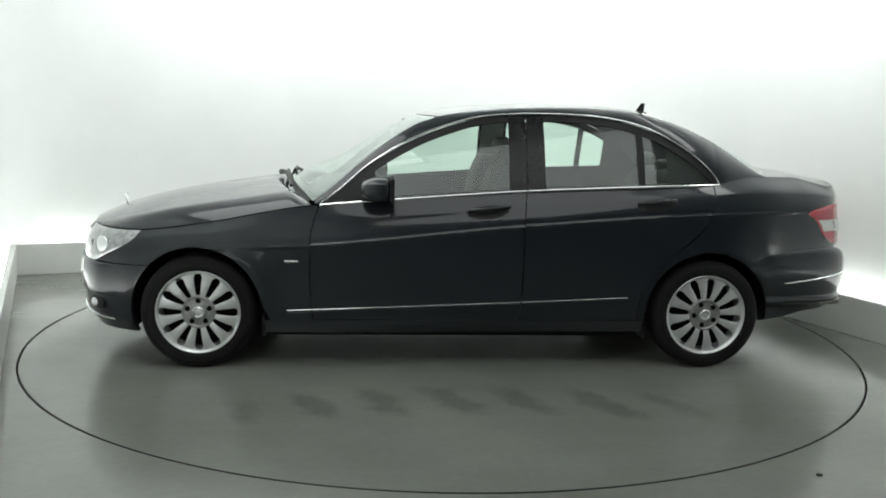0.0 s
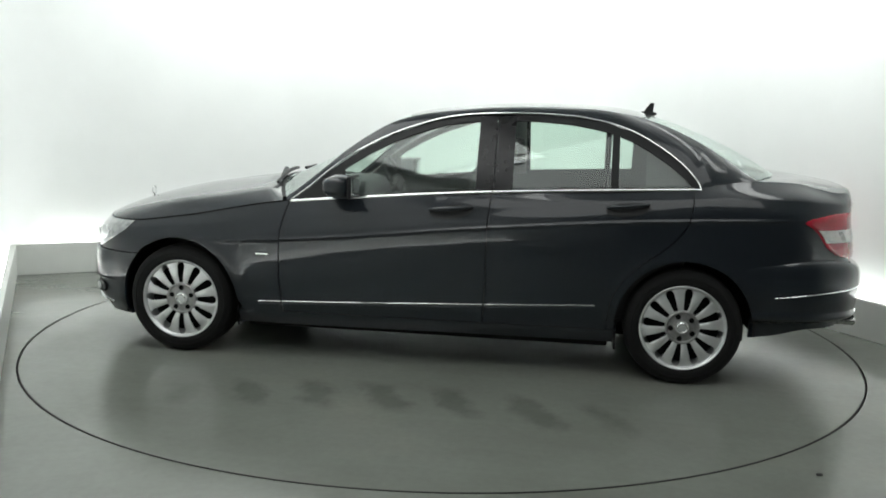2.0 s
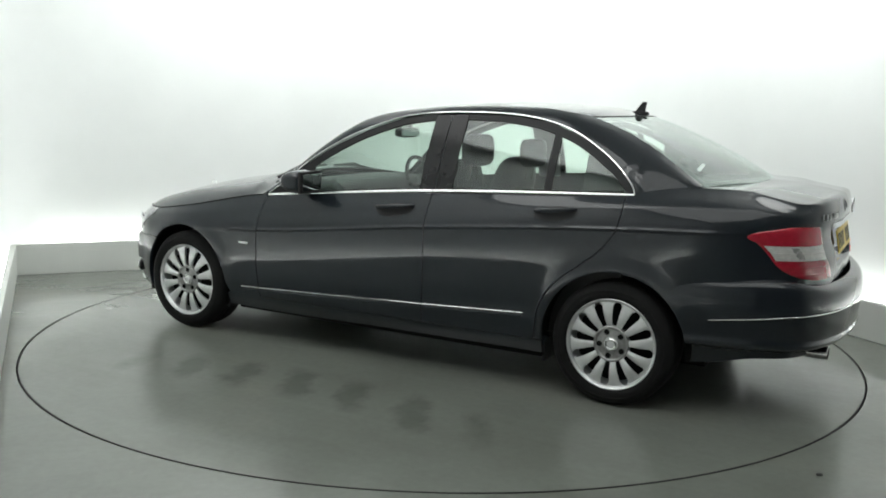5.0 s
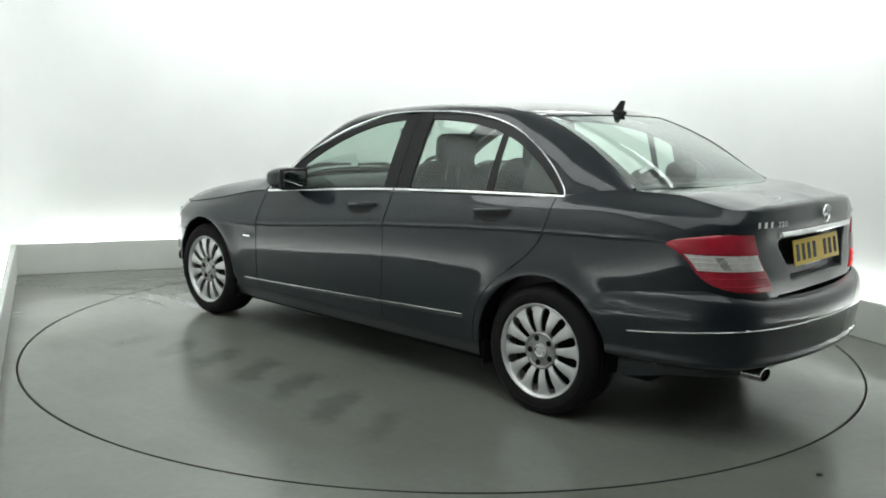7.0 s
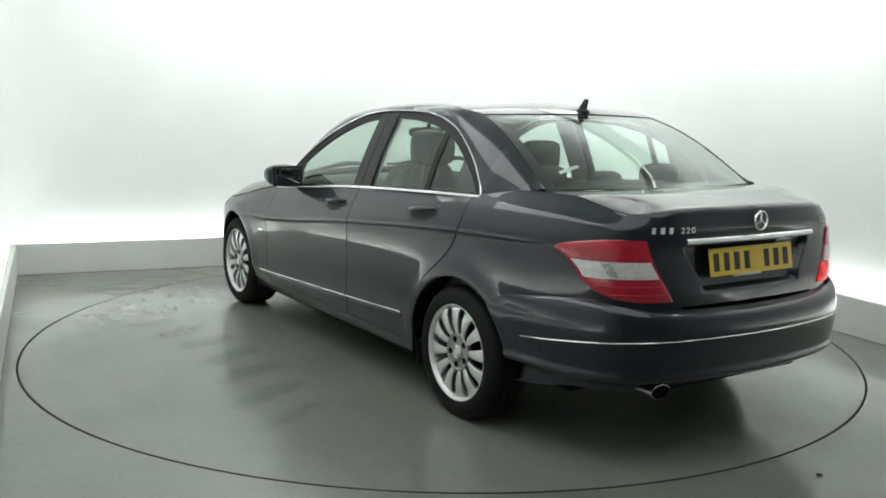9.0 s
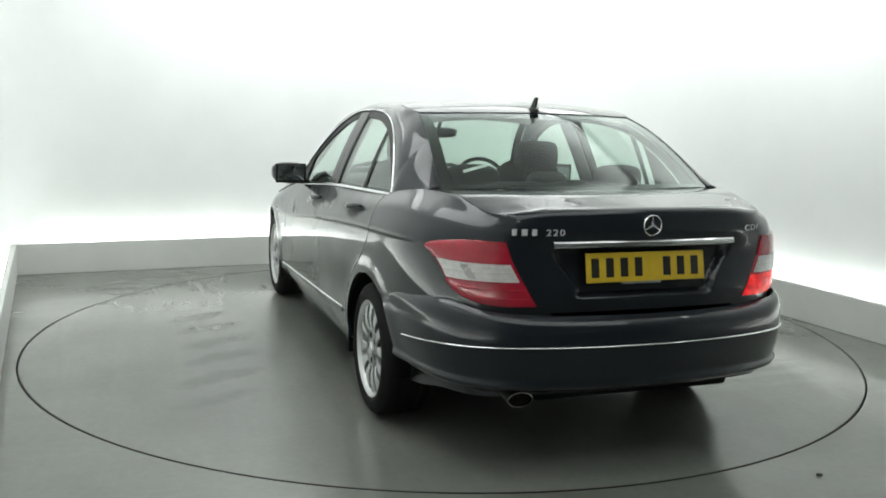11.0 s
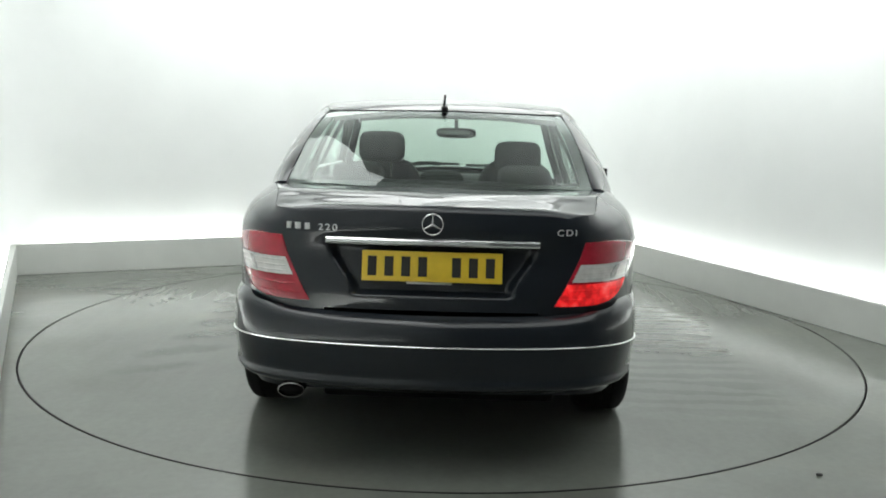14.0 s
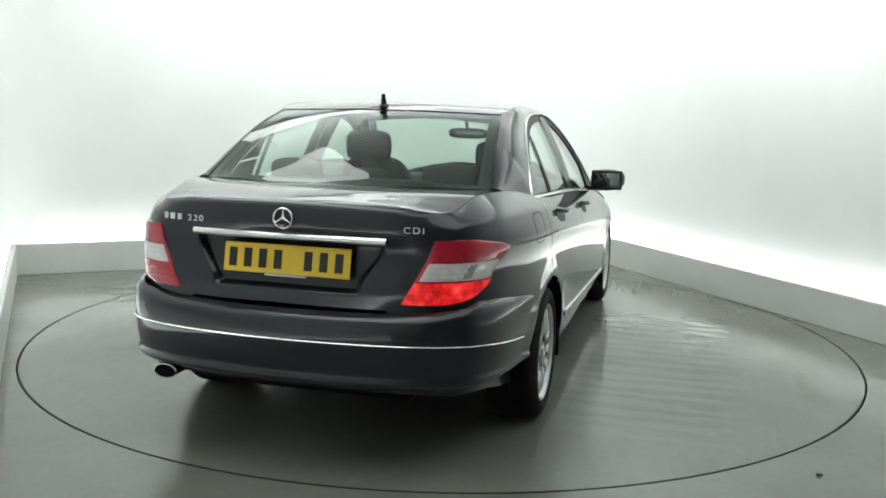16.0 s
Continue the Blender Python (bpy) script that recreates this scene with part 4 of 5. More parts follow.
outs = [o for _, o in half] + [(o[0], -o[1], 0) for _, o in half[-2::-1]]
part("bumper_strip", sweep(pts, outs, 0.006, 0.0075), M_CHROME, car, "thin chrome rear bumper strip")
for side in (0, 1):
    fl = flipped if side else (lambda b: b)
    pts = [body(lerp(U(2.11), U(1.83), i / 14), lerp(0.262, 0.247, i / 14)) for i in range(15)]
    outs = [(*BODY.normal(lerp(U(2.11), U(1.83), i / 14)), 0) for i in range(15)]
    part("bumper_strip", fl(sweep(pts, outs, 0.010, 0.012)), M_CHROME, car, "thin chrome front bumper strip")


# ---- lamps ----
tail_left = along([(.672, BODY.u_of_y_rear(.600)), (.685, BODY.u_of_y_rear(.668)), (.706, U(-2.130)), (.747, U(-2.078)), (.80, U(-2.040)), (.84, U(-2.000)), (.868, U(-1.956)), (.886, U(-1.985)), (.900, U(-2.05)), (.914, U(-2.14))])
tail_right = along([(.672, BODY.u_of_y_rear(.455)), (.75, BODY.u_of_y_rear(.500)), (.85, BODY.u_of_y_rear(.552)), (.914, BODY.u_of_y_rear(.575))])


def lamp_band(z0, z1, out, a0=0.0, a1=1.0):
    def f(a, b):
        z = lerp(z0, z1, b)
        u = lerp(tail_left(z), tail_right(z), lerp(a0, a1, a))
        swell = 0.006 * math.sin(math.pi * a) ** 0.5
        return body(u, z, out + swell)
    return patch(f, 30, 10, fold=0.014)


def tail_lamp(side):
    fl = flipped if side else (lambda b: b)
    base = part("tail_lamp", fl(lamp_band(0.673, 0.913, 0.001)), M_RED, car, "red and clear tail lamp" + (" with its lower section lit" if side else ""))
    part("red_lens", fl(lamp_band(0.834, 0.911, 0.006)), M_RED, base, "red upper lens")
    part("clear_lens", fl(lamp_band(0.765, 0.830, 0.0075, 0.045, 0.96)), M_CLEAR, base, "clear ribbed lens")
    part("lower_lens", fl(lamp_band(0.676, 0.757, 0.006)), M_LIT if side else M_RED, base, "glowing red lower lens" if side else "red lower lens")
    # a greyer reflector cell and fine upright ribs in the clear lens
    part("reflector_cell", fl(lamp_band(0.772, 0.823, 0.0090, 0.34, 0.52)), M_CELL, base, "grey reflector cell")
    for z0, z1, a0, a1, n, mat in ((0.768, 0.827, 0.06, 0.94, 3, M_CLEAR), (0.684, 0.750, 0.12, 0.94, 2, M_LIT if side else M_RED)):
        for k in range(n):
            z = lerp(z0, z1, (k + 0.5) / n)
            row = [lerp(tail_left(z), tail_right(z), lerp(a0, a1, i / 16)) for i in range(17)]
            pts = [body(u, z, 0.0065 + 0.006 * math.sin(math.pi * lerp(a0, a1, i / 16)) ** 0.5) for i, u in enumerate(row)]
            part("lens_rib", fl(sweep(pts, [(*BODY.normal(u), 0) for u in row], 0.0018, 0.007)), mat, base)


for side in (0, 1):
    tail_lamp(side)

head_outer = along([(.535, U(2.01)), (.56, U(1.94)), (.60, U(1.86)), (.64, U(1.785)), (.69, U(1.715)), (.732, U(1.69))])
head_inner = along([(.535, BODY.u_of_y_front(.46)), (.70, BODY.u_of_y_front(.40)), (.732, BODY.u_of_y_front(.45))])


def head_patch(z0, z1, out):
    def f(a, b):
        z = lerp(z0, z1, b)
        u = lerp(head_outer(z), head_inner(z), a)
        z = min(z, top_z(u) - 0.004)
        return body(u, z, out + 0.012 * math.sin(math.pi * b) * math.sin(math.pi * a) ** 0.4)
    return patch(f, 24, 12, fold=0.016)


for side in (0, 1):
    fl = flipped if side else (lambda b: b)
    hl = part("headlamp", fl(head_patch(0.548, 0.728, 0.004)), M_HEAD, car, "clear headlamp with a bright reflector")
    for k, (uu, z, r) in enumerate(((U(1.90), 0.645, 0.046), (U(2.01), 0.625, 0.040))):
        c = body(uu, z, 0.016)
        n = Vector((*BODY.normal(uu), 0))
        bm = bmesh.new()
        bmesh.ops.create_uvsphere(bm, u_segments=20, v_segments=10, radius=r)
        for v in bm.verts:
            v.co = c + Matrix(((n.x, -n.y, 0), (n.y, n.x, 0), (0, 0, 1))) @ Vector((v.co.x * 0.25, v.co.y, v.co.z))
        part("projector", fl(bm), M_CHROME, hl, "round projector lens")

# grille
grille = part("grille", patch(lambda a, b: (lambda p: Vector((p.x + 0.006, (1 if a < 0.5 else -1) * p.y, p.z)))(body(BODY.u_of_y_front(abs(1 - 2 * a) * lerp(0.28, 0.36, b)), lerp(0.50, 0.705, b))), 24, 8), M_BLACK, car, "black radiator grille")
for k in range(4):
    z = lerp(0.525, 0.685, k / 3)
    w = lerp(0.28, 0.35, k / 3)
    pts = [body(BODY.u_of_y_front(abs(y)), z, 0.004) for y in [w * (1 - i / 8) for i in range(9)]]
    pts += [Vector((p.x, -p.y, p.z)) for p in pts[-2::-1]]
    part("grille_bar", sweep(pts, [(1, 0, 0.1)] * len(pts), 0.014, 0.012), M_CHROME, grille, "chrome grille bar")
# bonnet ornament: a plain upright ring on a stalk
bm = tube([(1.962, 0, 0.775), (1.955, 0, 0.80)], 0.006)
part("bonnet_ornament", sweep([(1.955, 0.024 * math.cos(a), 0.826 + 0.024 * math.sin(a)) for a in [2 * math.pi * i / 24 for i in range(24)]], [(0, math.cos(a), math.sin(a)) for a in [2 * math.pi * i / 24 for i in range(24)]], 0.003, 0.004, bm=bm, closed=True), M_CHROME, car, "small upright chrome ornament")

# ---- mirrors ----
for side in (0, 1):
    def fl(b, side=side):
        if side:
            flipped(b)
            bmesh.ops.translate(b, verts=b.verts, vec=(0, -0.018, 0))
        return b

    def shape(x, y, z):
        k = 1 - 0.30 * max(0, x) - 0.12 * max(0, y)
        return x * (1 - 0.15 * y), y, z * k + 0.06 * y
    mir = part("door_mirror", fl(blob(0.445, 0.915, 0.975, 0.085, 0.106, 0.068, 3.4, seg=28, rings=16, taper=shape)), M_PAINT, doors_f[side], "dark grey door mirror")
    part("mirror_rim", fl(box_bm(0.357, 0.380, 0.818, 1.010, 0.918, 1.038, 0.011, 4)), M_BLACK, mir, "black mirror rim")
    part("mirror_glass", fl(box_bm(0.3545, 0.360, 0.834, 0.994, 0.933, 1.023, 0.0025, 3)), M_MIRROR, mir, "silvered mirror glass")
    part("mirror_arm", fl(tube([(0.49, 0.775, 0.915), (0.47, 0.83, 0.915), (0.45, 0.90, 0.925)], [0.026, 0.022, 0.03], squash=0.7)), M_BLACK, mir, "black mirror foot")


# ---- wheels ----
def build_wheel():
    w = new("wheel")
    R = 0.304
    prof = [(0.214, -0.10), (0.222, -0.112), (0.245, -0.118), (0.275, -0.112), (0.292, -0.100), (0.301, -0.085), (R, -0.06), (R, -0.046), (0.299, -0.044), (0.299, -0.038), (R, -0.036), (R, -0.004),
            (0.299, -0.002), (0.299, 0.004), (R, 0.006), (R, 0.036), (0.299, 0.038), (0.299, 0.044), (R, 0.046), (R, 0.06), (0.301, 0.085), (0.292, 0.100), (0.275, 0.112), (0.262, 0.1165), (0.260, 0.1145), (0.245, 0.117), (0.230, 0.113), (0.222, 0.106), (0.214, 0.10)]
    part("tyre", lathe_y(prof, 64), M_RUBBER, w, "black road tyre")
    rim = part("rim", lathe_y([(0.222, 0.100), (0.2245, 0.106), (0.220, 0.109), (0.212, 0.104), (0.206, 0.094), (0.203, 0.06), (0.195, 0.03), (0.190, -0.10), (0.196, -0.10), (0.2, 0.02), (0.214, 0.09)], 64, closed=True), M_ALLOY, w, "silver alloy rim")
    n = 12
    for k in range(n):
        a0 = 2 * math.pi * (k + 0.5) / n

        def sp(a, b):
            r = lerp(0.066, 0.2095, b)
            wid = lerp(0.0095, 0.0305, b ** 0.95) + 0.020 * smooth01((b - 0.84) / 0.16) + 0.010 * smooth01((0.20 - b) / 0.20)
            t = lerp(-wid, wid, a)
            dish = 0.092 + 0.012 * math.sin(math.pi * min(1, b * 1.05)) - 0.006 * (1 - b) - 0.0035 * (2 * a - 1) ** 4
            return Vector((r * math.cos(a0) - t * math.sin(a0), dish, r * math.sin(a0) + t * math.cos(a0)))
        part("spoke", patch(sp, 6, 12, fold=0.022, out=Vector((0, 1, 0))), M_ALLOY, rim)
    part("hub", lathe_y([(0.0, 0.088), (0.034, 0.088), (0.036, 0.094), (0.046, 0.0905), (0.074, 0.0905), (0.079, 0.0965), (0.084, 0.0965), (0.088, 0.093), (0.089, 0.07)], 40), M_HUB, rim, "silver wheel hub")
    cap = part("centre_cap", lathe_y([(0.0, 0.1005), (0.022, 0.1), (0.0325, 0.098), (0.034, 0.09)], 28), M_ALLOY, rim, "grey centre cap")
    part("cap_ring", lathe_y([(0.021, 0.1005), (0.025, 0.1025), (0.028, 0.1002)], 28), M_CHROME, cap, "thin chrome ring")
    for k in range(5):
        a = 2 * math.pi * k / 5 + 0.3
        bm = lathe_y([(0.0, 0.0925), (0.0115, 0.0925), (0.0140, 0.0925), (0.0140, 0.085)], 14)
        bmesh.ops.translate(bm, verts=bm.verts, vec=(0.060 * math.cos(a), 0, 0.060 * math.sin(a)))
        part("bolt_hole", bm, M_DARK, rim, "dark wheel bolt hole")
    part("brake_disc", lathe_y([(0.06, 0.02), (0.148, 0.02), (0.148, 0.002), (0.06, 0.002)], 40, closed=True), M_STEEL, w, "steel brake disc")
    # black disc added in place of the shade between the spokes
    part("spoke_shade_disc", lathe_y([(0.0, 0.052), (0.192, 0.040), (0.192, 0.03), (0.0, 0.03)], 40), M_DARK, w)
    w.parent = car
    return w


wheel = build_wheel()
WHEEL_Y = 0.752
wheel.matrix_basis = pose(WHEEL_X, WHEEL_Y, WHEEL_Z)
for x, y, rz in ((-WHEEL_X, WHEEL_Y, 0), (WHEEL_X, -WHEEL_Y, 180), (-WHEEL_X, -WHEEL_Y, 180)):
    copy_thing(wheel, pose(x, y, WHEEL_Z, 0, {(-1.38, 0): 23, (1.38, 180): 10, (-1.38, 180): 37}[(x, rz)], rz))


# wheel housings and underbody
def housing(cx):
    prof = [(0.352, 0.866), (0.366, 0.80), (0.366, 0.50), (0.05, 0.50)]
    bm = bmesh.new()
    seg = 40
    a0, a1 = (-0.30, math.pi + 0.32) if cx > 0 else (-0.30, math.pi + 0.10)
    rows = [[bm.verts.new((cx + r * math.cos(lerp(a0, a1, k / seg)), (abs(y) if y < 0.86 else body_x(cx + r * 0.98 * math.cos(lerp(a0, a1, k / seg)), 0.5).y - 0.012), WHEEL_Z + r * math.sin(lerp(a0, a1, k / seg)))) for k in range(seg + 1)] for r, y in prof]
    for r0, r1 in zip(rows, rows[1:]):
        for k in range(seg):
            bm.faces.new((r0[k], r0[k + 1], r1[k + 1], r1[k]))
    return bm


for cx in (WHEEL_X, -WHEEL_X):
    both("wheel_housing", lambda: housing(cx), M_DARK, car, "dark wheel housing")
bm = box_bm(-1.0, 1.0, -0.79, 0.79, 0.165, 0.27, 0.01)
box_bm(-1.75, 1.75, -0.49, 0.49, 0.16, 0.42, 0.01, bm=bm)
box_bm(-2.20, -1.70, -0.48, 0.42, 0.27, 0.50, 0.03, bm=bm)
box_bm(1.70, 1.95, -0.55, 0.55, 0.20, 0.40, 0.01, bm=bm)
part("underbody", bm, M_DARK, car, "dark underbody")
for cx in (WHEEL_X, -WHEEL_X):
    part("axle", tube([(cx, -0.72, WHEEL_Z), (cx, 0.72, WHEEL_Z)], 0.03), M_DARK, car)
    both("mud_flap", lambda: box_bm(cx - 0.345, cx - 0.333, 0.70, 0.845, 0.17, 0.28, 0.004) if cx > 0 else box_bm(cx + 0.338, cx + 0.35, 0.72, 0.85, 0.165, 0.27, 0.004), M_BLACK, car, "black lower arch flap")
# exhaust
bm = bmesh.new()
rings = []
for xx, ry, rz in ((-2.05, 0.045, 0.026), (-2.29, 0.050, 0.028), (-2.305, 0.052, 0.030), (-2.307, 0.048, 0.026), (-2.20, 0.046, 0.024)):
    rings.append([bm.verts.new((xx, 0.520 + ry * math.cos(2 * math.pi * k / 24), 0.326 + rz * math.sin(2 * math.pi * k / 24))) for k in range(24)])
for r0, r1 in zip(rings, rings[1:]):
    for k in range(24):
        bm.faces.new((r0[k], r0[(k + 1) % 24], r1[(k + 1) % 24], r1[k]))
bmesh.ops.recalc_face_normals(bm, faces=bm.faces)
tip = part("exhaust_tip", bm, M_EXHAUST, car, "oval chrome exhaust tip")
# solid near-black plug that fills the mouth of the pipe
part("pipe_inside", blob(-2.285, 0.520, 0.326, 0.016, 0.0455, 0.0235, 2.2), M_DARK, tip, "dark plug filling the pipe mouth")

# ---- rear details ----
plate = part("number_plate", box_bm(-2.2915, -2.2855, -0.260, 0.260, -0.0555, 0.0555, 0.002), M_YELLOW, car, "yellow rear number plate")
for v in plate.data.vertices:
    v.co.x += v.co.z * 0.19 + 0.008
    v.co.z += 0.812
for i, w in enumerate((.05, .05, .05, .05, .0, .05, .05, .05)):
    if not w:
        continue
    y = 0.222 - i * 0.0625
    bm = box_bm(-2.2932, -2.290, y - 0.0165, y + 0.0165, -0.036, 0.036, 0.0008, 1)
    for v in bm.verts:
        v.co.x += v.co.z * 0.19 + 0.008
        v.co.z += 0.812
    part("plate_bar", bm, M_INK, plate, "plain dark bar")
part("lid_chrome_bar", sweep([body(BODY.u_of_y_rear(abs(y)), 0.902, 0.0) * 1.0 if y >= 0 else Vector((lambda p: (p.x, -p.y, p.z))(body(BODY.u_of_y_rear(abs(y)), 0.902, 0.0))) for y in [0.398 - 0.796 * i / 30 for i in range(31)]], [(-1, 0, 0.15)] * 31, 0.018, 0.028), M_CHROME, car, "chrome bar above the number plate")
# round badge: plain ring with three spokes
cb = Vector((-2.303, 0, 0.975))
bm = sweep([cb + Vector((-0.006, 0.038 * math.cos(a), 0.038 * math.sin(a))) for a in [2 * math.pi * i / 32 for i in range(32)]], [(-1, 0, 0)] * 32, 0.006, 0.006, closed=True)
for j in range(3):
    a = math.pi / 2 + j * 2 * math.pi / 3
    tube([cb + Vector((-0.008, 0, 0)), cb + Vector((-0.006, 0.036 * math.cos(a), 0.036 * math.sin(a)))], [0.006, 0.002], bm=bm, seg=6)
part("boot_badge", bm, M_CHROME, car, "round chrome boot badge")
def lettering(name, text, size, m, mat, label):
    """Raised letters as a mesh, seen from behind the car."""
    cu = bpy.data.curves.new("letters", "FONT")
    cu.body, cu.size, cu.extrude, cu.space_character = text, size, 0.0015, 1.25
    tmp = bpy.data.objects.new("letters", cu)
    scene.collection.objects.link(tmp)
    bpy.context.view_layer.update()
    me = bpy.data.meshes.new_from_object(tmp.evaluated_get(bpy.context.evaluated_depsgraph_get()))
    bpy.data.objects.remove(tmp)
    me.name = name
    me.materials.clear()
    me.materials.append(mat)
    me.transform(m)
    ob = new(name, me)
    ob.parent = car
    return tagged(ob, label)


def lid_sign(y, z):
    """Frame on the boot lid face: letters run towards the right of the car and stand upright."""
    p = body(BODY.u_of_y_rear(abs(y)), z)
    nx, ny = BODY.normal(BODY.u_of_y_rear(abs(y)))
    p.y, ny = math.copysign(p.y, y), math.copysign(ny, y)
    n = Vector((nx, ny, 0.0))
    run = Vector((0, 0, 1)).cross(n)
    return Matrix(((run.x, 0, n.x, p.x + n.x * 0.003), (run.y, 0, n.y, p.y + n.y * 0.003), (0, 1, 0, p.z), (0, 0, 0, 1)))


for i in range(3):
    y = 0.545 - i * 0.0375
    p = body(BODY.u_of_y_rear(abs(y)), 0.951)
    bm = sweep([p + Vector((-0.0005, 0, 0.012)), p + Vector((-0.0005, 0, -0.012))], [(-1, 0, 0)] * 2, 0.004, 0.024 if i % 2 else 0.020)
    part("badge_bar", bm, M_BADGE, car, "small chrome model badge piece")
lettering("badge_number", "220", 0.034, lid_sign(0.385, 0.939) @ Matrix.Translation((-0.042, 0, 0)) @ Matrix.Diagonal((1.25, 1, 1, 1)), M_BADGE, "chrome model number 220")
lettering("badge_letters", "CDI", 0.034, lid_sign(-0.505, 0.939) @ Matrix.Translation((-0.046, 0, 0)) @ Matrix.Diagonal((1.2, 1, 1, 1)), M_BADGE, "chrome letters CDI")
part("boot_release", box_bm(-2.276, -2.262, -0.075, 0.095, 0.744, 0.752, 0.002), M_ALLOY, car, "slim boot release bar")
# fuel flap seam on the right rear wing
loop = []
for i in range(40):
    a = 2 * math.pi * i / 40
    sx, sz = (math.copysign(abs(q) ** 0.4, q) for q in (math.cos(a), math.sin(a)))
    p = body_x(-1.585 - 0.075 * sx, 0.905 + 0.062 * sz, 0.0006)
    loop.append(Vector((p.x, -p.y, p.z)))
part("fuel_flap_seam", sweep(loop, [(0, -1, 0.2)] * 40, 0.001, 0.004, closed=True), M_DARK, car, "dark seam round the fuel flap")
# fog lamps in the lower front bumper
for side in (0, 1):
    fl = flipped if side else (lambda b: b)
    uf = U(1.94)
    nf = Vector((*BODY.normal(uf), 0))
    rot = Matrix(((nf.x, -nf.y, 0), (nf.y, nf.x, 0), (0, 0, 1)))
    cf = body(uf, 0.322, 0.002)
    fog = part("fog_lamp", fl(blob(0, 0, 0, 0.018, 0.075, 0.036, 2.6)), M_BLACK, car, "black fog lamp recess")
    for v in fog.data.vertices:
        q = rot @ Vector((v.co.x, v.co.y * (-1 if side else 1), v.co.z)) + cf
        v.co = Vector((q.x, -q.y if side else q.y, q.z))
    lens = part("fog_lens", fl(blob(0.014, 0, 0, 0.012, 0.034, 0.030, 2.2)), M_HEAD, fog, "round clear fog lamp lens")
    for v in lens.data.vertices:
        q = rot @ Vector((v.co.x, v.co.y * (-1 if side else 1), v.co.z)) + cf
        v.co = Vector((q.x, -q.y if side else q.y, q.z))
both("wing_badge", lambda: sweep([body_x(lerp(0.925, 0.855, i / 4), 0.585, 0.0) for i in range(5)], [(0, 1, 0)] * 5, 0.004, 0.014), M_CHROME, car, "small chrome wing badge")
# roof aerial
bm = blob(-1.195, 0, 1.398, 0.055, 0.017, 0.016, 2.2)
patch(lambda a, b: Vector((lerp(-1.165 - 0.045 * b, -1.225 - 0.008 * b, a), (0.006 * (1 - b) + 0.002) * (1 if a else 1), lerp(1.40, 1.462, b))), 4, 6, fold=0.010, bm=bm, out=Vector((0, 1, 0)))
part("roof_aerial", bm, M_BLACK, car, "black fin aerial on the roof")
# wipers
for y0, y1, x0 in ((0.52, -0.05, 0.90), (-0.10, -0.60, 0.93)):
    pts = [(lerp(x0, 0.965 if y0 > 0 else 0.90, t), lerp(y0, y1, t), 0) for t in [i / 12 for i in range(13)]]
    pts = [(x + 0.02, y, roof_z(min(0.93, x), y) + 0.012 + 0.006 * math.sin(math.pi * i / 12)) for i, (x, y, _) in enumerate(pts)]
    wp = part("wiper", tube(pts, 0.010, seg=6), M_BLACK, car, "black wiper blade")
    part("wiper_arm", tube([pts[2], (pts[6][0] + 0.02, pts[6][1], pts[6][2] + 0.012), (pts[8][0] + 0.05, pts[9][1], pts[9][2] - 0.005)], [0.010, 0.012, 0.018], seg=6), M_BLACK, wp)

# ---- cabin ----
bm = patch(lambda a, b: (lambda x: Vector((x, lerp(1, -1, b) * (inner_y(x) - 0.03), roof_z(x, (inner_y(x) - 0.03) * lerp(1, -1, b)) - 0.055)))(lerp(0.09, -1.13, a)), 20, 20, fold=0, out=Vector((0, 0, -1)))
part("headliner", bm, M_LINER, car, "grey fabric headliner")
bm = bmesh.new()
box_bm(-1.05, 0.95, -0.74, 0.74, 0.27, 0.30, 0.005, bm=bm)
part("cabin_floor", bm, M_DASH, car)
both("door_card", lambda: patch(lambda a, b: (lambda x, z: Vector((x, belt_y(x) - 0.045 - 0.02 * (1 - b), z)))(lerp(0.72, -1.38, a), lerp(0.30, belt_z(lerp(0.72, -1.38, a)) + 0.010, b)), 30, 6, fold=0.03, out=Vector((0, -1, 0))), M_DASH, car, "dark inner door panel")
part("parcel_shelf", patch(lambda a, b: Vector((lerp(-1.42, -1.93 + 0.15 * (2 * b - 1) ** 2, a), lerp(0.66, -0.66, b), lerp(1.045, 1.058, a))), 8, 20, fold=0.02, out=Vector((0, 0, 1))), M_DASH, car, "dark rear parcel shelf")
part("dashboard", blob(0.66, 0, 0.80, 0.20, 0.72, 0.155, 4.0, seg=28), M_DASH, car, "dark dashboard")
def inner_quarter():
    def f(a, b):
        x = lerp(-1.10, -1.70, a)
        ye, ze = edge(x)
        yi = min(inner_y(x), ye - 0.004)
        return Vector((x, lerp(ye - 0.035, yi - 0.035, b), lerp(max(ze - 0.03, 1.0), roof_z(x, yi) - 0.025, b)))
    return patch(f, 16, 6, fold=0, out=Vector((0, -1, 0)))


both("quarter_trim", inner_quarter, M_DASH, car, "dark inner rear pillar trim")
both("quarter_pillar_trim", lambda: window_patch(-1.16, -1.42, -0.03, 0.012, -0.050, 8, 8), M_DASH, car, "dark inner trim round the quarter light")
both("pillar_trim", lambda: window_patch(XB0 - 0.01, XB1 + 0.02, -0.05, 0.03, -0.045, 5, 8), M_LINER, car, "grey inner door pillar trim")


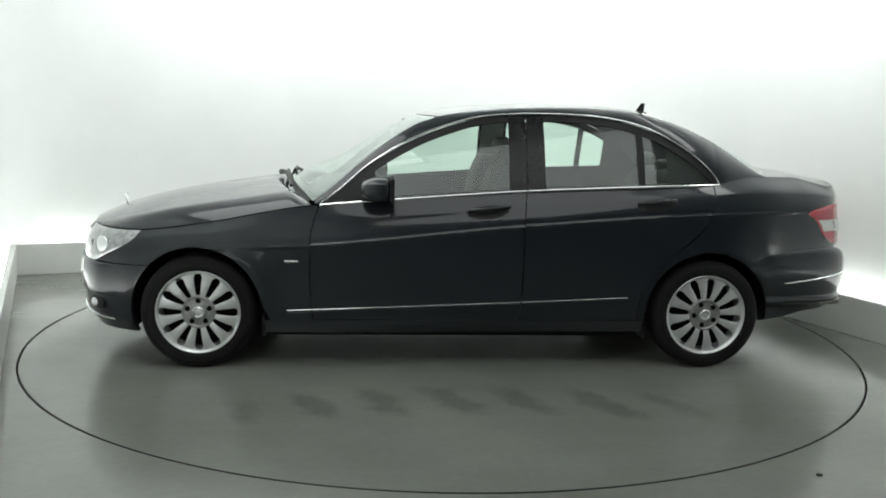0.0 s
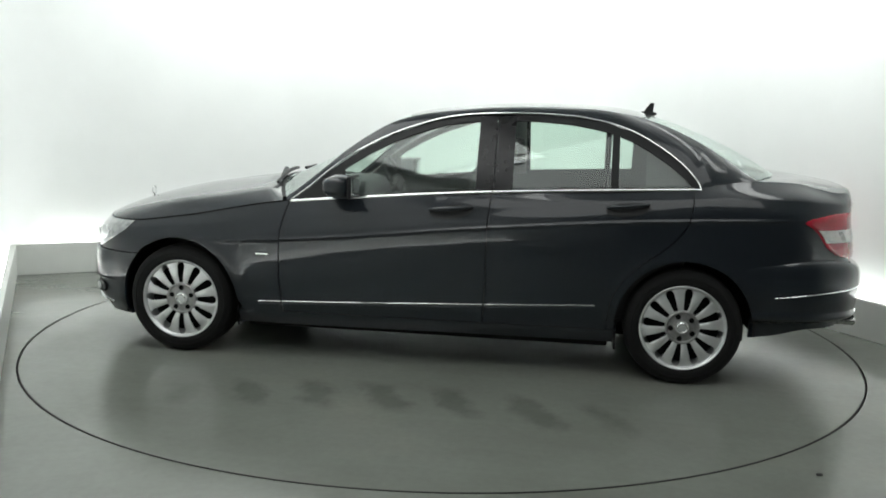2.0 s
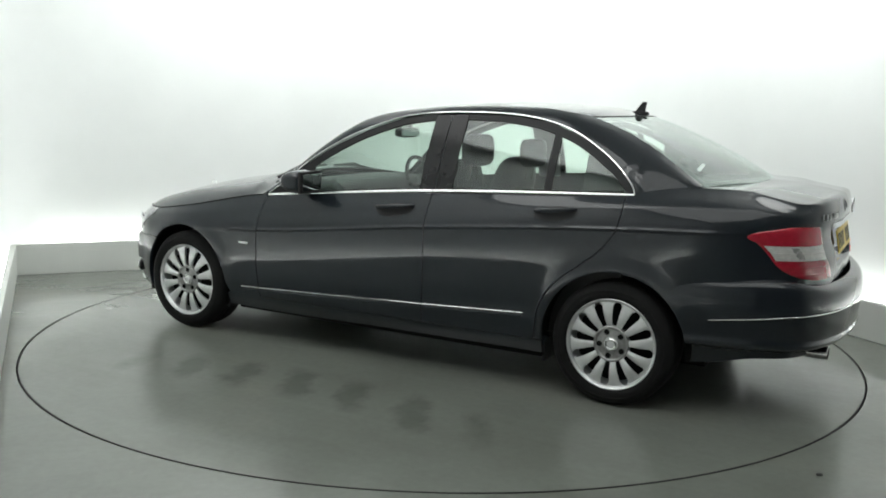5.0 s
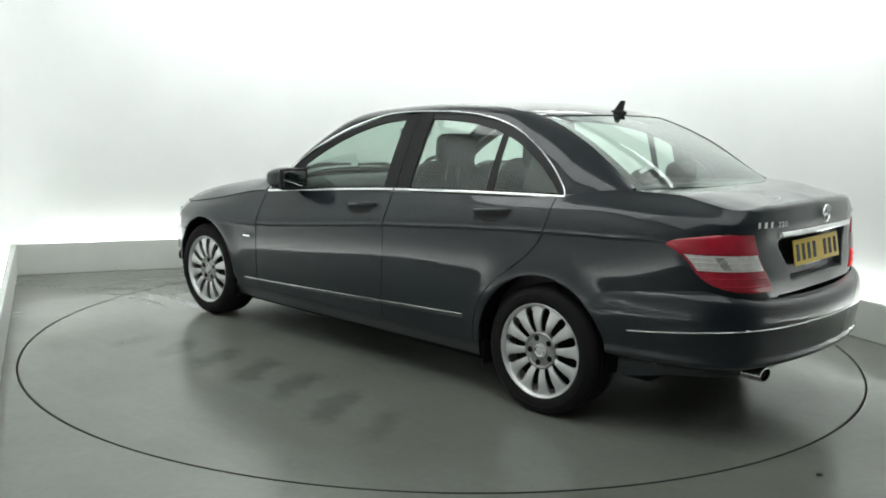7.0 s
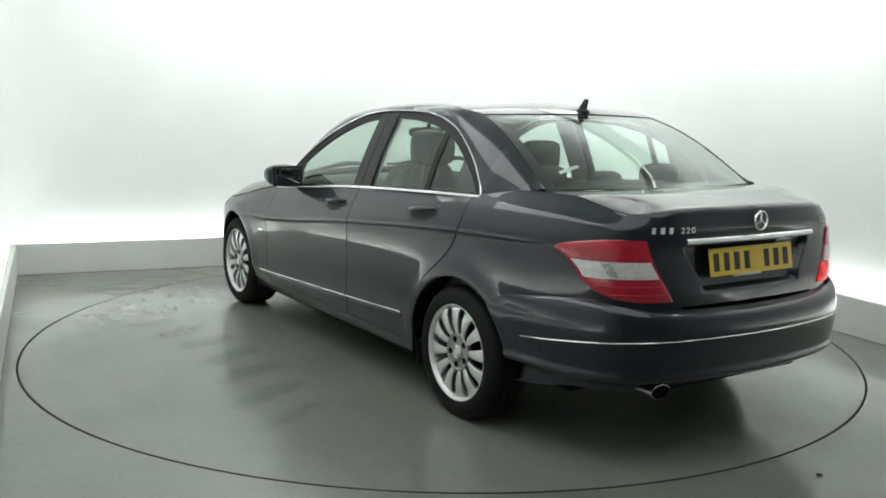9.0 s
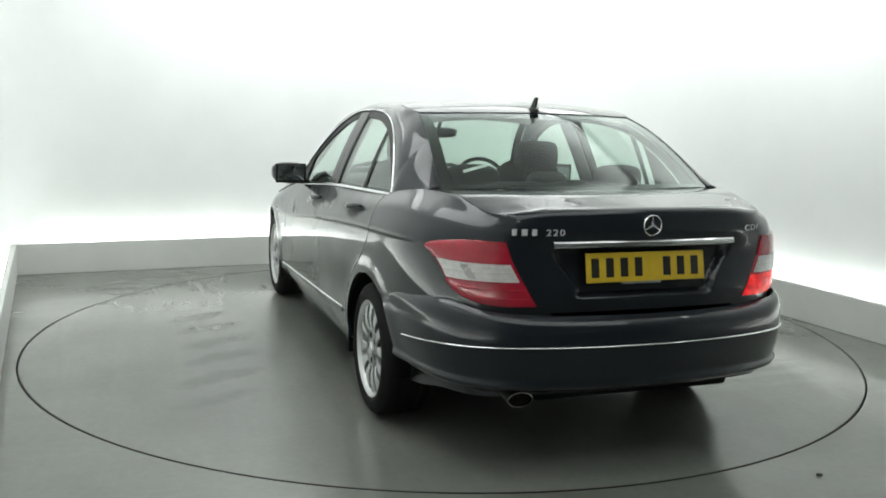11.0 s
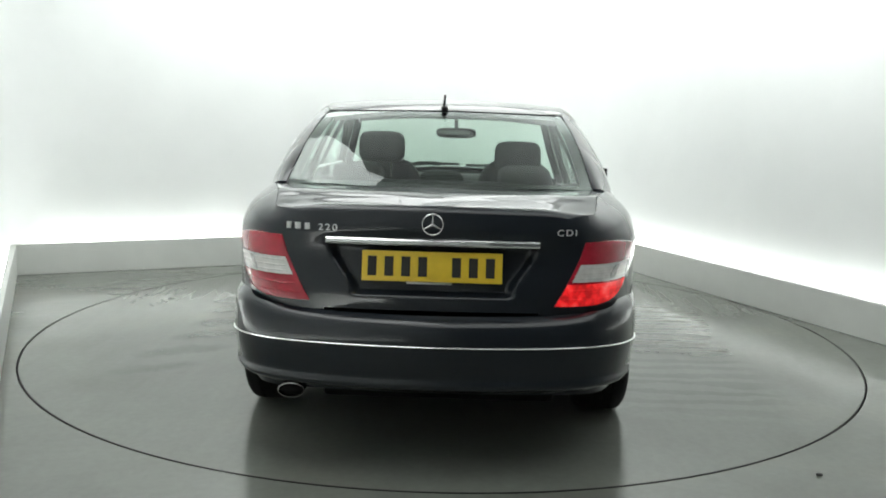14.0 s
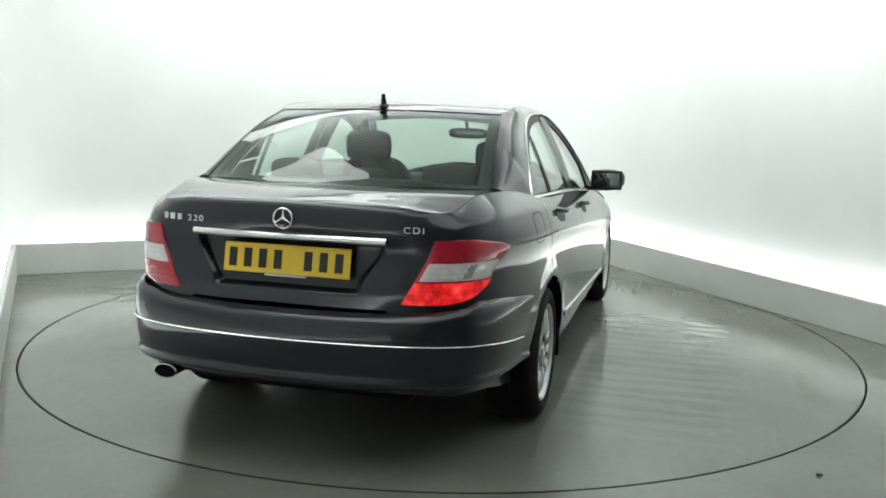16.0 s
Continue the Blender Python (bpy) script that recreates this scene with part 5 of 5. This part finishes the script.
def seat(y, top):
    s = part("front_seat", blob(-0.04, y, 0.47, 0.26, 0.24, 0.10, 3.5), M_SEAT, car, "black front seat")

    def lean(x, yy, z):
        return x - 0.75 * (z + 1), yy * (1 - 0.10 * max(0, z)), z
    part("seat_back", blob(-0.17, y, 0.81, 0.085, 0.240, 0.30, 3.6, taper=lean), M_SEAT, s, "black seat back")
    part("headrest", blob(-0.395, y, top - 0.088, 0.055, 0.132, 0.090, 4.0), M_SEAT, s, "black headrest")
    for d in (-0.05, 0.05):
        part("headrest_post", tube([(-0.365, y + d, top - 0.26), (-0.395, y + d, top - 0.10)], 0.006, seg=8), M_STEEL, s, "steel headrest post")


seat(0.375, 1.262)
seat(-0.400, 1.222)
bench = part("rear_seat", blob(-0.82, 0, 0.50, 0.28, 0.62, 0.11, 4.5, seg=28), M_SEAT, car, "black rear bench seat")
part("bench_back", blob(-1.22, 0, 0.80, 0.11, 0.62, 0.27, 4.0, seg=28, taper=lambda x, y, z: (x - 0.9 * (z + 1), y, z)), M_SEAT, bench, "black bench back")
for y in (0.38, -0.38, 0.0):
    part("headrest", blob(-1.38, y, 1.085 if y else 1.065, 0.05, 0.125 if y else 0.10, 0.062 if y else 0.05, 3.0), M_SEAT, bench, "black rear headrest")
# steering wheel on the right-hand side
wheel_c = Vector((0.40, -0.38, 0.90))
tilt = Matrix.Rotation(radians(-65), 3, "Y")
pts = [wheel_c + tilt @ Vector((0.185 * math.cos(a), 0.185 * math.sin(a), 0)) for a in [2 * math.pi * i / 32 for i in range(33)]]
sw = part("steering_wheel", tube(pts, 0.014, seg=8), M_SEAT, car, "black steering wheel")
part("steering_hub", blob(wheel_c.x, wheel_c.y, wheel_c.z, 0.035, 0.075, 0.06, 2.5), M_SEAT, sw)
part("steering_spoke", tube([wheel_c + tilt @ Vector((0, -0.18, 0)), wheel_c, wheel_c + tilt @ Vector((0, 0.18, 0))], 0.014, seg=8), M_SEAT, sw)
im = part("interior_mirror", blob(0.33, -0.035, 1.245, 0.025, 0.130, 0.034, 3.5), M_BLACK, car, "black interior mirror")
part("mirror_face", blob(0.308, -0.035, 1.245, 0.004, 0.120, 0.027, 3.5), M_MIRROR, im, "mirror glass")
part("mirror_stem", tube([(0.33, -0.035, 1.26), (0.27, -0.035, 1.33)], 0.012, seg=8), M_BLACK, im)

# a crumb of dirt on the floor
bm = blob(1.503, -2.209, 0.004, 0.013, 0.010, 0.006, 2.4, seg=10, rings=6)
thing("dirt_crumb", bm, M_GAP, "small dark crumb of dirt on the floor", "debris")


def motions():
    # slow steady turn of the table, degrees about its axis
    def heading(t):
        s = t / 8 - 1
        return 180 + (-49.495) + (-55.178) * s + (-1.240) * s ** 2 + (-0.126) * s ** 3 + (0.422) * s ** 4

    rows = [(k * 0.5, pose(0, 0, 0, 0, 0, heading(k * 0.5))) for k in range(33)]
    walk(turntable, rows)
    walk(car, [(t, m @ Matrix.Translation((-0.0077, -0.0150, 0))) for t, m in rows])


motions()
